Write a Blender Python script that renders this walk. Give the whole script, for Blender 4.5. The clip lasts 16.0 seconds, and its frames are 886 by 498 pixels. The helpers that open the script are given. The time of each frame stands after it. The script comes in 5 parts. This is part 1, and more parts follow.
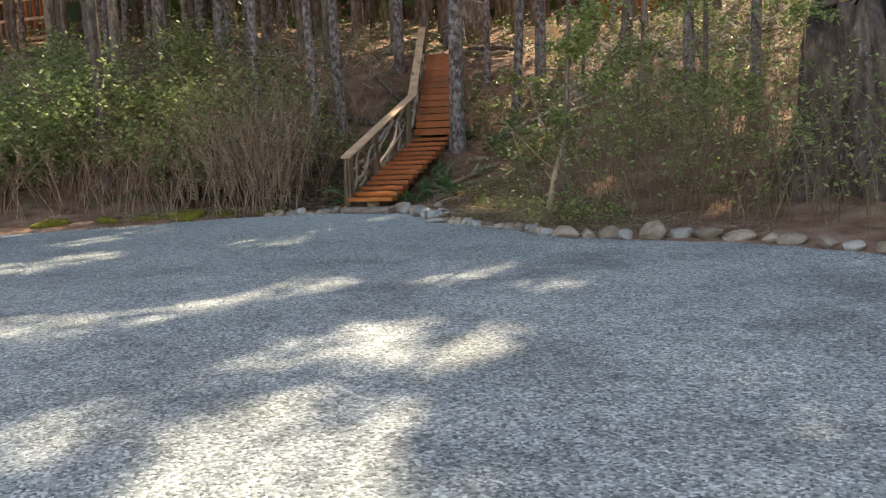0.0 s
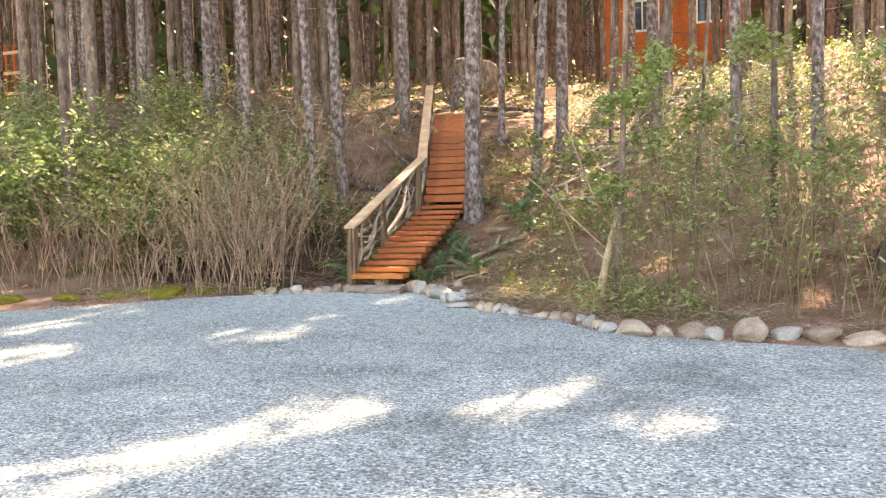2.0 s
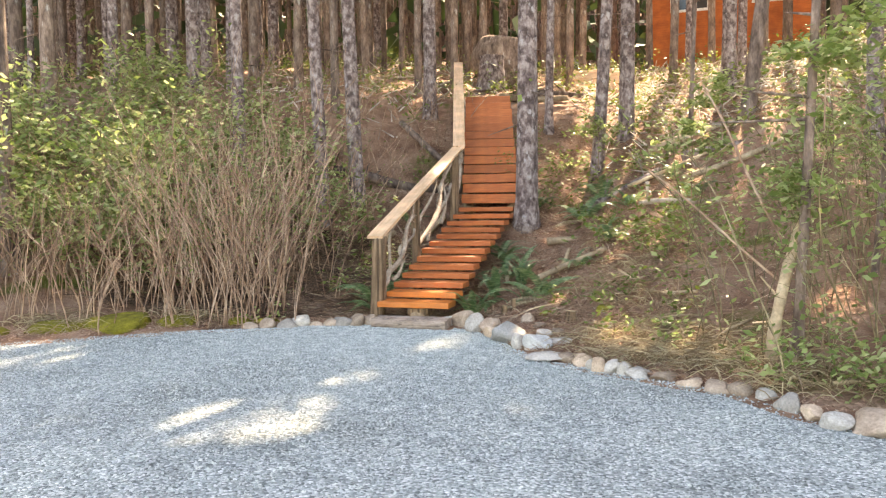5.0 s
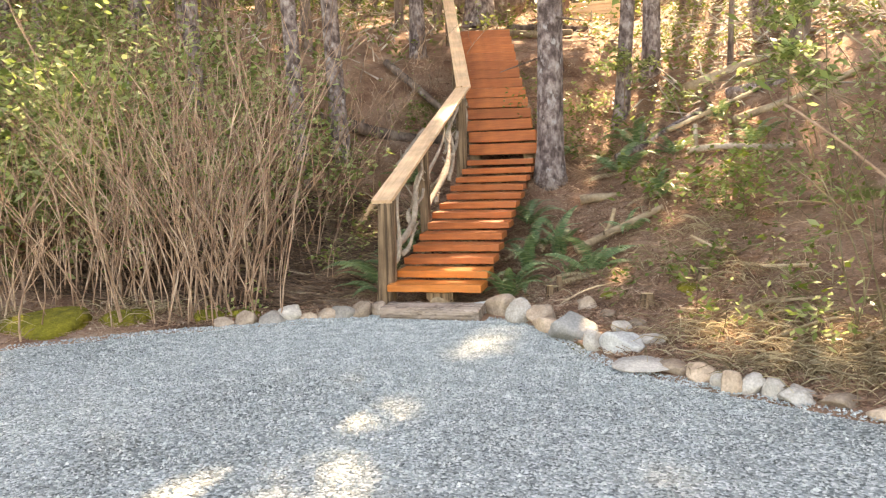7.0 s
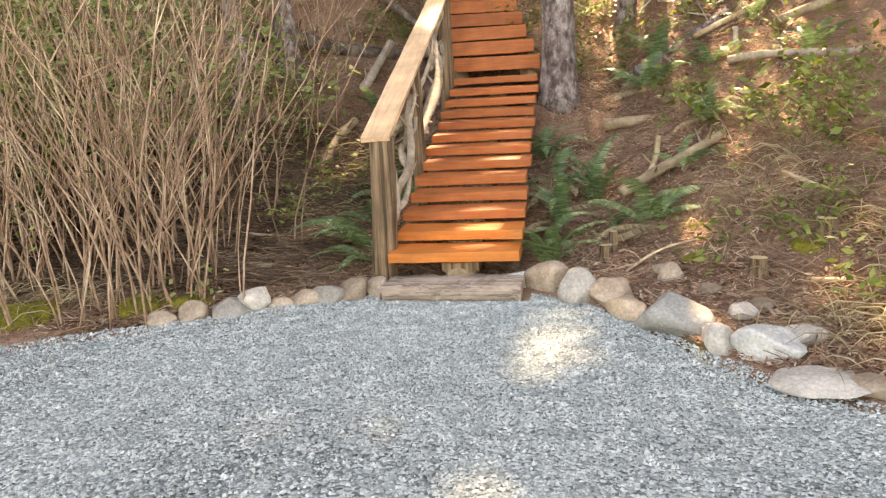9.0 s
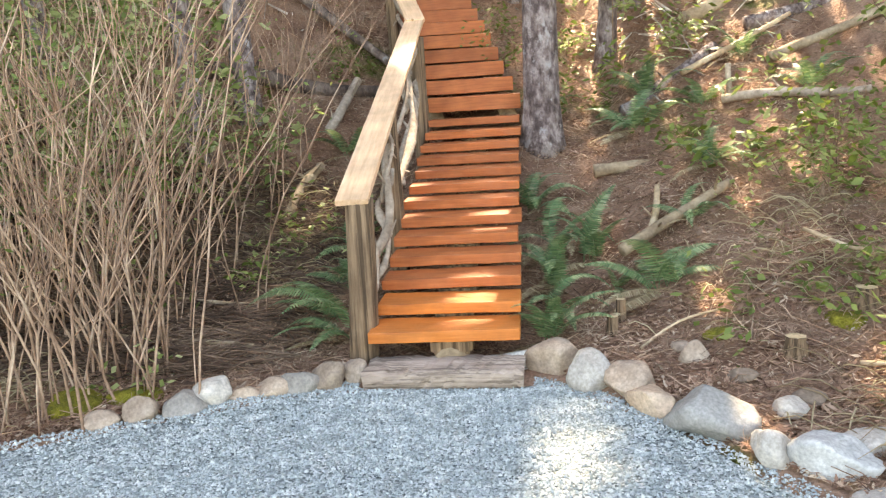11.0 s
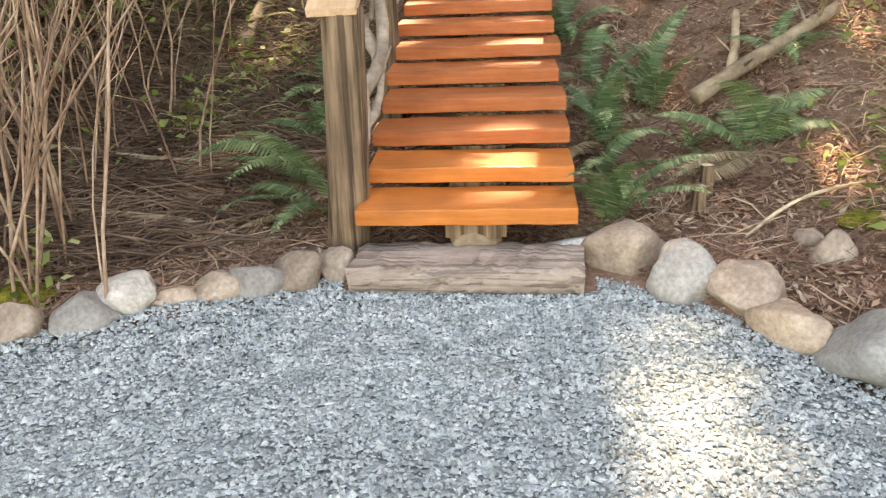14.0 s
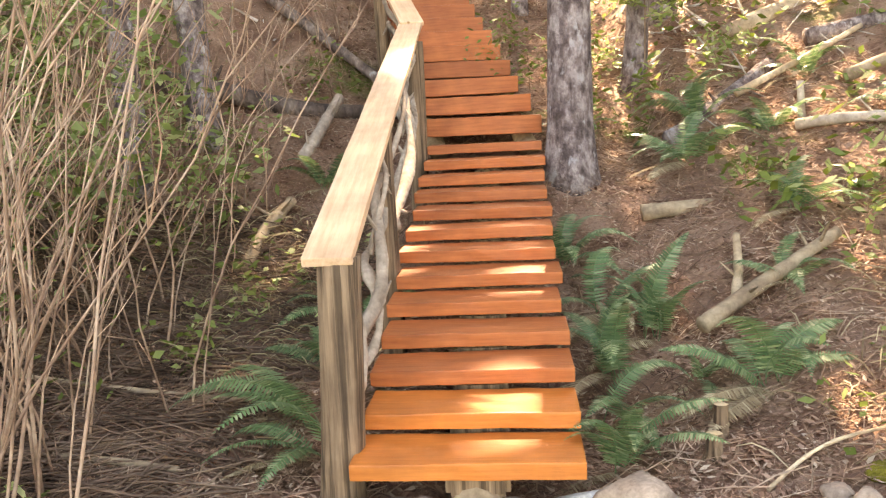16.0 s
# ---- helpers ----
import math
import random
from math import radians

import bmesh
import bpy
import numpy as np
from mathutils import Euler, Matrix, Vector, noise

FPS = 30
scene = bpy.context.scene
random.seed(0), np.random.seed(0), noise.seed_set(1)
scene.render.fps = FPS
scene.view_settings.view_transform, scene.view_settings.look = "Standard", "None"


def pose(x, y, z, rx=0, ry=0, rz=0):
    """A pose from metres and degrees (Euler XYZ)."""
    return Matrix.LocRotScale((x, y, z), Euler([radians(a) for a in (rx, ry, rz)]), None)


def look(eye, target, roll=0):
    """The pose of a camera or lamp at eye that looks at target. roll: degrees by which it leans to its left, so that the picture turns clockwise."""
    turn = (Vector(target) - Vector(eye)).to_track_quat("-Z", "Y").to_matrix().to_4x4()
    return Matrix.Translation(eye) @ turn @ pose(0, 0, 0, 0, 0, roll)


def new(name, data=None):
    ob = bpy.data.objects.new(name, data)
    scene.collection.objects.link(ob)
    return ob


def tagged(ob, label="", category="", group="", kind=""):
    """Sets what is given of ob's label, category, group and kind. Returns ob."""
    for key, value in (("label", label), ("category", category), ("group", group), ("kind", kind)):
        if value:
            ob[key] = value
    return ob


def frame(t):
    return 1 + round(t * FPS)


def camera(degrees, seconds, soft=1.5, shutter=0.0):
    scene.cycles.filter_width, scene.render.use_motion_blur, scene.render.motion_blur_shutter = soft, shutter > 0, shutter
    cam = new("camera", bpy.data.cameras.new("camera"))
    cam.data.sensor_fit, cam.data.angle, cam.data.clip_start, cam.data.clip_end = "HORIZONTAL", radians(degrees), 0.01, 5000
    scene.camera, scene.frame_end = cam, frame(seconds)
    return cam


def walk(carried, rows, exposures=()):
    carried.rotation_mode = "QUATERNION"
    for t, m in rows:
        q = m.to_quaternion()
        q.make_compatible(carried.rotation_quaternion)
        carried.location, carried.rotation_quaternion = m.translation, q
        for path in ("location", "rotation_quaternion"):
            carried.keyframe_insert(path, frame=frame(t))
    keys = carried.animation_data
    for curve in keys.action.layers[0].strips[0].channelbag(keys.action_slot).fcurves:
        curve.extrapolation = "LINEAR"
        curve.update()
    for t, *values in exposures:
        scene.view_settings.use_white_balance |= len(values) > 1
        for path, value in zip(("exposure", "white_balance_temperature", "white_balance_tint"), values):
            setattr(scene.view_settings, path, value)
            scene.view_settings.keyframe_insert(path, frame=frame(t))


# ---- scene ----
cam = camera(56.0, 16.0, 1.25)
PATH = [
    (0, (1.243, 2.326, 1.304), (0.54, 4.179, 1.037), -2.5),
    (0.5, (0.916, 2.688, 1.326), (0.223, 4.555, 1.139), -1.7),
    (1, (0.594, 3.127, 1.363), (-0.078, 5.007, 1.236), -1.5),
    (1.5, (0.317, 3.633, 1.373), (-0.354, 5.513, 1.259), -1.6),
    (2, (0.02, 4.168, 1.38), (-0.653, 6.047, 1.264), -1.7),
    (2.5, (-0.246, 4.679, 1.416), (-0.919, 6.559, 1.3), -1.6),
    (3, (-0.578, 5.178, 1.436), (-1.254, 7.058, 1.326), -1.5),
    (3.5, (-0.865, 5.642, 1.434), (-1.537, 7.524, 1.345), -1.3),
    (4, (-1.235, 6.149, 1.405), (-1.899, 8.033, 1.312), -1.3),
    (4.5, (-1.519, 6.661, 1.414), (-2.177, 8.548, 1.315), -1.3),
    (5, (-1.855, 7.172, 1.428), (-2.513, 9.057, 1.308), -1.0),
    (5.2, (-1.985, 7.361, 1.439), (-2.63, 9.245, 1.257), -1.3),
    (7.3, (-3.309, 9.277, 1.444), (-3.832, 11.189, 1.181), -2.7),
    (7.5, (-3.423, 9.461, 1.443), (-3.879, 11.38, 1.115), -3.4),
    (8, (-3.678, 9.914, 1.427), (-4.119, 11.831, 1.065), -3.6),
    (8.5, (-3.997, 10.343, 1.427), (-4.418, 12.256, 1.023), -3.6),
    (9, (-4.274, 10.798, 1.44), (-4.673, 12.709, 1.009), -3.6),
    (9.5, (-4.543, 11.21, 1.439), (-4.941, 13.122, 1.011), -3.6),
    (9.7, (-4.622, 11.347, 1.46), (-4.991, 13.269, 1.053), -3.8),
    (11.8, (-4.531, 11.58, 1.618), (-4.828, 13.521, 1.238), -3.9),
    (12, (-4.552, 11.638, 1.582), (-4.851, 13.554, 1.089), -4.1),
    (12.5, (-4.69, 11.884, 1.505), (-4.964, 13.778, 0.922), -4.3),
    (13, (-4.804, 12.223, 1.414), (-5.083, 14.115, 0.829), -4.5),
    (13.5, (-4.888, 12.58, 1.366), (-5.148, 14.43, 0.651), -2.6),
    (14, (-4.99, 12.9, 1.287), (-5.224, 14.747, 0.557), -2.5),
    (14.5, (-5.003, 13.056, 1.328), (-5.222, 14.916, 0.627), -2.3),
    (15, (-4.965, 13.111, 1.383), (-5.188, 15.006, 0.787), -2.4),
    (15.5, (-4.955, 13.117, 1.438), (-5.194, 15.051, 0.985), -2.7),
    (16, (-4.962, 13.089, 1.482), (-5.212, 15.05, 1.176), -3.0),
]
EXPOSURES = [(0.0, 1.3, 8300, 13), (0.5, 1.75, 9300, 15), (1.0, 2.25, 9900, 16.5), (2.0, 2.7, 9450, 17), (4.0, 2.8, 9450, 17), (5.2, 2.85, 9700, 17), (7.5, 2.87, 11300, 19.5), (9.7, 2.92, 11800, 20), (12.0, 3.06, 7450, 10), (13.2, 3.02, 8800, 13.5), (14.2, 2.95, 10900, 18), (16.0, 3.2, 10600, 19.5)]
walk(cam, [(t, look(eye, target, roll)) for t, eye, target, roll in PATH], EXPOSURES)

# ---- world and sun ----
SUN_EL = 50.0
world = bpy.data.worlds.new("sky")
scene.world = world
world.use_nodes = True
wn = world.node_tree.nodes
sky = wn.new("ShaderNodeTexSky")
sky.sky_type = 'NISHITA'
sky.sun_disc = False
sky.sun_elevation = radians(SUN_EL)
sky.sun_rotation = radians(4)
sky.air_density, sky.dust_density, sky.ozone_density = 1.0, 1.5, 1.0
wn["Background"].inputs["Strength"].default_value = 0.15
world.node_tree.links.new(sky.outputs["Color"], wn["Background"].inputs["Color"])
sun = new("sun", bpy.data.lights.new("sun", 'SUN'))
sun.data.energy, sun.data.angle, sun.data.color = 4.2, radians(0.6), (1.0, 0.95, 0.87)
sun.matrix_world = look((1.0, 30 * math.cos(radians(SUN_EL)), 30 * math.sin(radians(SUN_EL))), (0, 0, 0))

# ---- materials ----


def material(name, rough=0.8, spec=0.3):
    m = bpy.data.materials.new(name)
    m.use_nodes = True
    b = m.node_tree.nodes["Principled BSDF"]
    b.inputs["Roughness"].default_value = rough
    b.inputs["Specular IOR Level"].default_value = spec
    return m, m.node_tree.nodes, m.node_tree.links, b


def ramp(nodes, stops):
    r = nodes.new("ShaderNodeValToRGB")
    els = r.color_ramp.elements
    while len(els) < len(stops):
        els.new(0.5)
    for e, (p, c) in zip(els, stops):
        e.position, e.color = p, (*c, 1)
    return r


def mix(nodes, links, mode, fac, a, b):
    m = nodes.new("ShaderNodeMix")
    m.data_type, m.blend_type = 'RGBA', mode
    for sock, val in ((m.inputs[0], fac), (m.inputs[6], a), (m.inputs[7], b)):
        if isinstance(val, (int, float)):
            sock.default_value = val
        elif isinstance(val, tuple):
            sock.default_value = (*val, 1)
        else:
            links.new(val, sock)
    return m.outputs[2]


def coords(nodes, links, scale=(1, 1, 1), space="Object"):
    tc = nodes.new("ShaderNodeTexCoord")
    mp = nodes.new("ShaderNodeMapping")
    mp.inputs["Scale"].default_value = scale
    links.new(tc.outputs[space], mp.inputs["Vector"])
    return mp.outputs["Vector"]


def noise_tex(nodes, links, vec, scale, detail=6.0, rough=0.6):
    n = nodes.new("ShaderNodeTexNoise")
    n.inputs["Scale"].default_value, n.inputs["Detail"].default_value, n.inputs["Roughness"].default_value = scale, detail, rough
    links.new(vec, n.inputs["Vector"])
    return n.outputs["Fac"]


def bump(nodes, links, bsdf, height, strength, dist):
    b = nodes.new("ShaderNodeBump")
    b.inputs["Strength"].default_value, b.inputs["Distance"].default_value = strength, dist
    links.new(height, b.inputs["Height"])
    links.new(b.outputs["Normal"], bsdf.inputs["Normal"])


def geo_vec(nodes, links, scale=(1, 1, 1)):
    g = nodes.new("ShaderNodeNewGeometry")
    mp = nodes.new("ShaderNodeMapping")
    mp.inputs["Scale"].default_value = scale
    links.new(g.outputs["Position"], mp.inputs["Vector"])
    return mp.outputs["Vector"]


def simple_mat(name, stops, scale, rough=0.8, stretch=(1, 1, 1), fine=0, bump_s=0.4, bump_d=0.01, rand="", world_space=False, spec=0.3, second=None):
    """Noise-coloured surface with a coarse and a fine variation and relief; rand: 'object' or 'island' shifts brightness piece by piece."""
    m, n, l, b = material(name, rough, spec)
    v = geo_vec(n, l, stretch) if world_space else coords(n, l, stretch)
    f = noise_tex(n, l, v, scale)
    r = ramp(n, stops)
    l.new(f, r.inputs["Fac"])
    col = r.outputs["Color"]
    f2 = noise_tex(n, l, v, fine or scale * 7)
    r2 = ramp(n, [(0.3, (0.62, 0.62, 0.62)), (0.7, (1.25, 1.25, 1.25))])
    l.new(f2, r2.inputs["Fac"])
    col = mix(n, l, 'MULTIPLY', 0.8, col, r2.outputs["Color"])
    if second:
        f3 = noise_tex(n, l, v, second[1])
        r3 = ramp(n, [(second[2], (0, 0, 0)), (second[2] + 0.08, (1, 1, 1))])
        l.new(f3, r3.inputs["Fac"])
        col = mix(n, l, 'MIX', r3.outputs["Color"], col, second[0])
    if rand:
        if rand == "object":
            src = n.new("ShaderNodeObjectInfo").outputs["Random"]
        else:
            src = n.new("ShaderNodeNewGeometry").outputs["Random Per Island"]
        rr = ramp(n, [(0.0, (0.62, 0.60, 0.58)), (0.5, (1, 1, 1)), (1.0, (1.3, 1.26, 1.2))])
        l.new(src, rr.inputs["Fac"])
        col = mix(n, l, 'MULTIPLY', 1.0, col, rr.outputs["Color"])
    l.new(col, b.inputs["Base Color"])
    bump(n, l, b, f2, bump_s, bump_d)
    return m


def leaf_mat(name, stops, rough=0.55, trans=0.35):
    m, n, l, b = material(name, rough, 0.4)
    src = n.new("ShaderNodeNewGeometry").outputs["Random Per Island"]
    r = ramp(n, stops)
    l.new(src, r.inputs["Fac"])
    f = noise_tex(n, l, geo_vec(n, l), 1.3, 3)
    r2 = ramp(n, [(0.3, (0.7, 0.7, 0.7)), (0.7, (1.2, 1.2, 1.2))])
    l.new(f, r2.inputs["Fac"])
    col = mix(n, l, 'MULTIPLY', 1.0, r.outputs["Color"], r2.outputs["Color"])
    l.new(col, b.inputs["Base Color"])
    t = n.new("ShaderNodeBsdfTranslucent")
    l.new(col, t.inputs["Color"])
    ms = n.new("ShaderNodeMixShader")
    ms.inputs[0].default_value = trans
    l.new(b.outputs[0], ms.inputs[1])
    l.new(t.outputs[0], ms.inputs[2])
    l.new(ms.outputs[0], n["Material Output"].inputs["Surface"])
    return m


def gravel_mat():
    m, n, l, b = material("crushed_gravel", 0.75, 0.35)
    v = geo_vec(n, l)
    vo = n.new("ShaderNodeTexVoronoi")
    vo.inputs["Scale"].default_value = 64
    l.new(v, vo.inputs["Vector"])
    sep = n.new("ShaderNodeSeparateColor")
    l.new(vo.outputs["Color"], sep.inputs[0])
    r = ramp(n, [(0.0, (0.09, 0.105, 0.102)), (0.3, (0.225, 0.257, 0.251)), (0.7, (0.355, 0.393, 0.384)), (1.0, (0.65, 0.67, 0.655))])
    l.new(sep.outputs[0], r.inputs["Fac"])
    big = noise_tex(n, l, v, 0.8, 5)
    rb = ramp(n, [(0.34, (0.66, 0.675, 0.67)), (0.5, (1, 1, 1)), (0.68, (1.2, 1.19, 1.15))])
    l.new(big, rb.inputs["Fac"])
    col = mix(n, l, 'MULTIPLY', 1.0, r.outputs["Color"], rb.outputs["Color"])
    med = noise_tex(n, l, v, 5, 6, 0.7)
    rm = ramp(n, [(0.32, (0.72, 0.72, 0.72)), (0.62, (1.12, 1.12, 1.12))])
    l.new(med, rm.inputs["Fac"])
    col = mix(n, l, 'MULTIPLY', 0.8, col, rm.outputs["Color"])
    l.new(col, b.inputs["Base Color"])
    inv = n.new("ShaderNodeMath")
    inv.operation = 'SUBTRACT'
    inv.inputs[0].default_value = 1.0
    l.new(vo.outputs["Distance"], inv.inputs[1])
    bump(n, l, b, inv.outputs[0], 0.8, 0.010)
    return m


def wood_mat(name, dark, light, rough=0.6, along=(1, 14, 14), rand="object", spec=0.35, knots=None, cracks=None, depth=0.9):
    m, n, l, b = material(name, rough, spec)
    v = coords(n, l, along)
    f = noise_tex(n, l, v, 3.0, 8, 0.65)
    r = ramp(n, [(0.28, dark), (0.72, light)])
    l.new(f, r.inputs["Fac"])
    col = r.outputs["Color"]
    f2 = noise_tex(n, l, coords(n, l), 2.6, 5)
    r2 = ramp(n, [(0.33, (0.66, 0.62, 0.6)), (0.62, (1.12, 1.1, 1.08))])
    l.new(f2, r2.inputs["Fac"])
    col = mix(n, l, 'MULTIPLY', 0.85, col, r2.outputs["Color"])
    if knots:
        vo = n.new("ShaderNodeTexVoronoi")
        vo.inputs["Scale"].default_value = 4.2
        l.new(coords(n, l, (0.55, 1.6, 1.6)), vo.inputs["Vector"])
        rk = ramp(n, [(0.05, (1, 1, 1)), (0.12, (0, 0, 0))])
        l.new(vo.outputs["Distance"], rk.inputs["Fac"])
        col = mix(n, l, 'MIX', rk.outputs["Color"], col, knots)
    if rand:
        rr = ramp(n, [(0.0, (0.78, 0.75, 0.73)), (0.5, (1, 1, 1)), (1.0, (1.16, 1.14, 1.1))])
        l.new(n.new("ShaderNodeObjectInfo").outputs["Random"], rr.inputs["Fac"])
        col = mix(n, l, 'MULTIPLY', 1.0, col, rr.outputs["Color"])
    l.new(col, b.inputs["Base Color"])
    if cracks:
        fc = noise_tex(n, l, coords(n, l, cracks), 1.0, 4, 0.55)
        rc = ramp(n, [(0.41, (0.2, 0.18, 0.16)), (0.49, (1, 1, 1))])
        l.new(fc, rc.inputs["Fac"])
        col = mix(n, l, 'MULTIPLY', depth, col, rc.outputs["Color"])
        l.new(col, b.inputs["Base Color"])
        f = rc.outputs["Color"]
    bump(n, l, b, f, 0.7 if cracks else 0.35, 0.006)
    return m


M_GRAVEL = gravel_mat()
M_STONE = simple_mat("gravel_stone", [(0.2, (0.215, 0.246, 0.239)), (0.5, (0.40, 0.44, 0.429)), (0.8, (0.655, 0.677, 0.66))], 9, 0.7, rand="island", world_space=True)
M_SOIL = simple_mat("forest_floor", [(0.25, (0.11, 0.05, 0.028)), (0.45, (0.28, 0.155, 0.10)), (0.6, (0.38, 0.235, 0.16)), (0.8, (0.50, 0.36, 0.26))], 2.2, 0.95, fine=38, bump_s=0.9, bump_d=0.03, world_space=True, second=((0.11, 0.12, 0.025), 0.9, 0.60))
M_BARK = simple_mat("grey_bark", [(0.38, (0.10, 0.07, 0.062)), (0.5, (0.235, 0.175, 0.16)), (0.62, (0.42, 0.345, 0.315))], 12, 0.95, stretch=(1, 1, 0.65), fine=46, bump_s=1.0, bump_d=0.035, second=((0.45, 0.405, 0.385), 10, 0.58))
# Also the shaded copy of grey_bark on near trees not marked lit.
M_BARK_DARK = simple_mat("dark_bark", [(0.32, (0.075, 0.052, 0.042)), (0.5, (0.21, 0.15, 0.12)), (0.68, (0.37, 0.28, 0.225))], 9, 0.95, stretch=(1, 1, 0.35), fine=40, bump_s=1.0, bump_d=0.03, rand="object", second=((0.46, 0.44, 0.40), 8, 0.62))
M_TREAD = wood_mat("red_stained_wood", (0.33, 0.082, 0.024), (0.56, 0.175, 0.055), 0.5)
# Bottom two treads: a brighter, more orange version of the tread wood.
M_TREAD_ORANGE = wood_mat("orange_stained_wood", (0.60, 0.165, 0.032), (0.84, 0.28, 0.066), 0.45)
M_CAP = wood_mat("bare_pine", (0.64, 0.39, 0.225), (0.88, 0.63, 0.42), 0.5, knots=(0.30, 0.14, 0.05))
M_POST = wood_mat("weathered_cedar", (0.09, 0.055, 0.033), (0.39, 0.262, 0.16), 0.9, along=(16, 16, 0.8), rand="", cracks=(30, 30, 0.9), depth=0.75)
M_GREYLOG = wood_mat("grey_weathered_log", (0.27, 0.20, 0.155), (0.56, 0.45, 0.37), 0.9, along=(1, 12, 12), rand="", cracks=(2.2, 60, 60), depth=0.5)
M_DRIFT = simple_mat("peeled_driftwood", [(0.3, (0.22, 0.16, 0.115)), (0.55, (0.46, 0.365, 0.28)), (0.8, (0.68, 0.565, 0.44))], 4, 0.85, fine=30)
M_DEADWOOD = simple_mat("dead_branch_wood", [(0.25, (0.17, 0.11, 0.07)), (0.5, (0.42, 0.31, 0.20)), (0.8, (0.68, 0.55, 0.38))], 4, 0.9, fine=26, rand="object")
M_CUT = simple_mat("fresh_cut_wood", [(0.3, (0.50, 0.34, 0.18)), (0.7, (0.75, 0.58, 0.36))], 6, 0.8)
M_ROCKS = [
    simple_mat("pale_granite", [(0.25, (0.28, 0.25, 0.22)), (0.6, (0.50, 0.46, 0.41)), (0.85, (0.64, 0.60, 0.54))], 5, 0.85, fine=60, rand="object", bump_d=0.006),
    simple_mat("tan_stone", [(0.25, (0.22, 0.15, 0.105)), (0.55, (0.43, 0.325, 0.245)), (0.85, (0.60, 0.49, 0.385))], 5, 0.85, fine=55, rand="object", bump_d=0.006),
    simple_mat("blue_grey_stone", [(0.25, (0.30, 0.30, 0.285)), (0.55, (0.50, 0.495, 0.47)), (0.85, (0.66, 0.65, 0.62))], 4, 0.8, fine=60, rand="object", bump_d=0.006),
]
M_FERN = leaf_mat("fern_green", [(0.0, (0.065, 0.14, 0.058)), (0.6, (0.15, 0.255, 0.105)), (1.0, (0.34, 0.42, 0.22))], 0.4, 0.3)
M_FERN_DRY = leaf_mat("dry_fern", [(0.0, (0.24, 0.16, 0.09)), (0.6, (0.42, 0.32, 0.19)), (1.0, (0.62, 0.52, 0.33))], 0.8, 0.3)
M_LEAF = leaf_mat("salal_leaf", [(0.0, (0.14, 0.20, 0.05)), (0.5, (0.32, 0.40, 0.13)), (1.0, (0.60, 0.64, 0.32))], 0.4, 0.55)
M_LEAF_YEL = leaf_mat("yellow_green_leaf", [(0.0, (0.12, 0.16, 0.02)), (0.5, (0.16, 0.215, 0.05)), (1.0, (0.27, 0.31, 0.09))], 0.6, 0.3)
M_NEEDLE = leaf_mat("conifer_needles", [(0.0, (0.03, 0.055, 0.018)), (0.6, (0.055, 0.10, 0.03)), (1.0, (0.10, 0.14, 0.045))], 0.6, 0.15)
M_STEM = simple_mat("bare_stem", [(0.32, (0.16, 0.085, 0.054)), (0.5, (0.38, 0.24, 0.16)), (0.7, (0.64, 0.475, 0.345))], 3, 0.8, rand="island", world_space=True)
M_STEM_GREEN = simple_mat("green_brown_stem", [(0.32, (0.10, 0.075, 0.04)), (0.5, (0.23, 0.175, 0.095)), (0.7, (0.42, 0.34, 0.21))], 3, 0.85, rand="island", world_space=True)
M_SLASH = simple_mat("pale_branch", [(0.32, (0.27, 0.20, 0.145)), (0.5, (0.52, 0.455, 0.385)), (0.7, (0.76, 0.70, 0.61))], 3, 0.8, rand="island", world_space=True)
M_BRUSH = simple_mat("dead_twig", [(0.32, (0.07, 0.042, 0.028)), (0.5, (0.16, 0.10, 0.068)), (0.7, (0.30, 0.205, 0.145))], 3, 0.9, rand="island", world_space=True)
M_MOSS = simple_mat("moss", [(0.3, (0.10, 0.09, 0.012)), (0.55, (0.24, 0.21, 0.025)), (0.8, (0.40, 0.34, 0.05))], 9, 1.0, fine=60, bump_s=1.0, bump_d=0.03)
M_LITTER = leaf_mat("dry_litter", [(0.0, (0.15, 0.078, 0.05)), (0.45, (0.34, 0.19, 0.125)), (0.85, (0.50, 0.32, 0.215)), (1.0, (0.66, 0.53, 0.39))], 0.9, 0.1)
M_CABIN = wood_mat("orange_stained_siding", (0.36, 0.085, 0.02), (0.56, 0.15, 0.035), 0.7, along=(1, 1, 12), rand="")
M_WHITE = simple_mat("white_trim", [(0.3, (0.72, 0.72, 0.70)), (0.7, (0.82, 0.82, 0.80))], 3, 0.6)
M_ROOF = simple_mat("dark_shingle", [(0.3, (0.05, 0.05, 0.05)), (0.7, (0.12, 0.11, 0.10))], 5, 0.9)
M_GLASS, _n, _l, _b = material("window_glass", 0.05, 0.5)
_b.inputs["Base Color"].default_value = (0.02, 0.025, 0.03, 1)

# ---- mesh helpers ----


class Geo:
    """Gathers vertices and faces into one mesh."""

    def __init__(self):
        self.v, self.f, self.n = [], [], 0

    def add(self, v, f):
        v = np.asarray(v, float).reshape(-1, 3)
        f = np.asarray(f, int)
        self.v.append(v)
        self.f.extend((f + self.n).tolist())
        self.n += len(v)

    def mesh(self, name, mat, smooth=False):
        me = bpy.data.meshes.new(name)
        me.from_pydata(np.concatenate(self.v).tolist(), [], self.f)
        me.materials.append(mat)
        if smooth:
            me.shade_smooth()
        me.update()
        return me


def part(name, me, parent, label="", kind=""):
    ob = new(name, me)
    ob.parent = parent
    return tagged(ob, label, "", "", kind)


def thing(name, at, label, category, group="", kind=""):
    ob = new(name)
    ob.empty_display_size = 0.2
    ob.location = at
    return tagged(ob, label, category, group, kind)


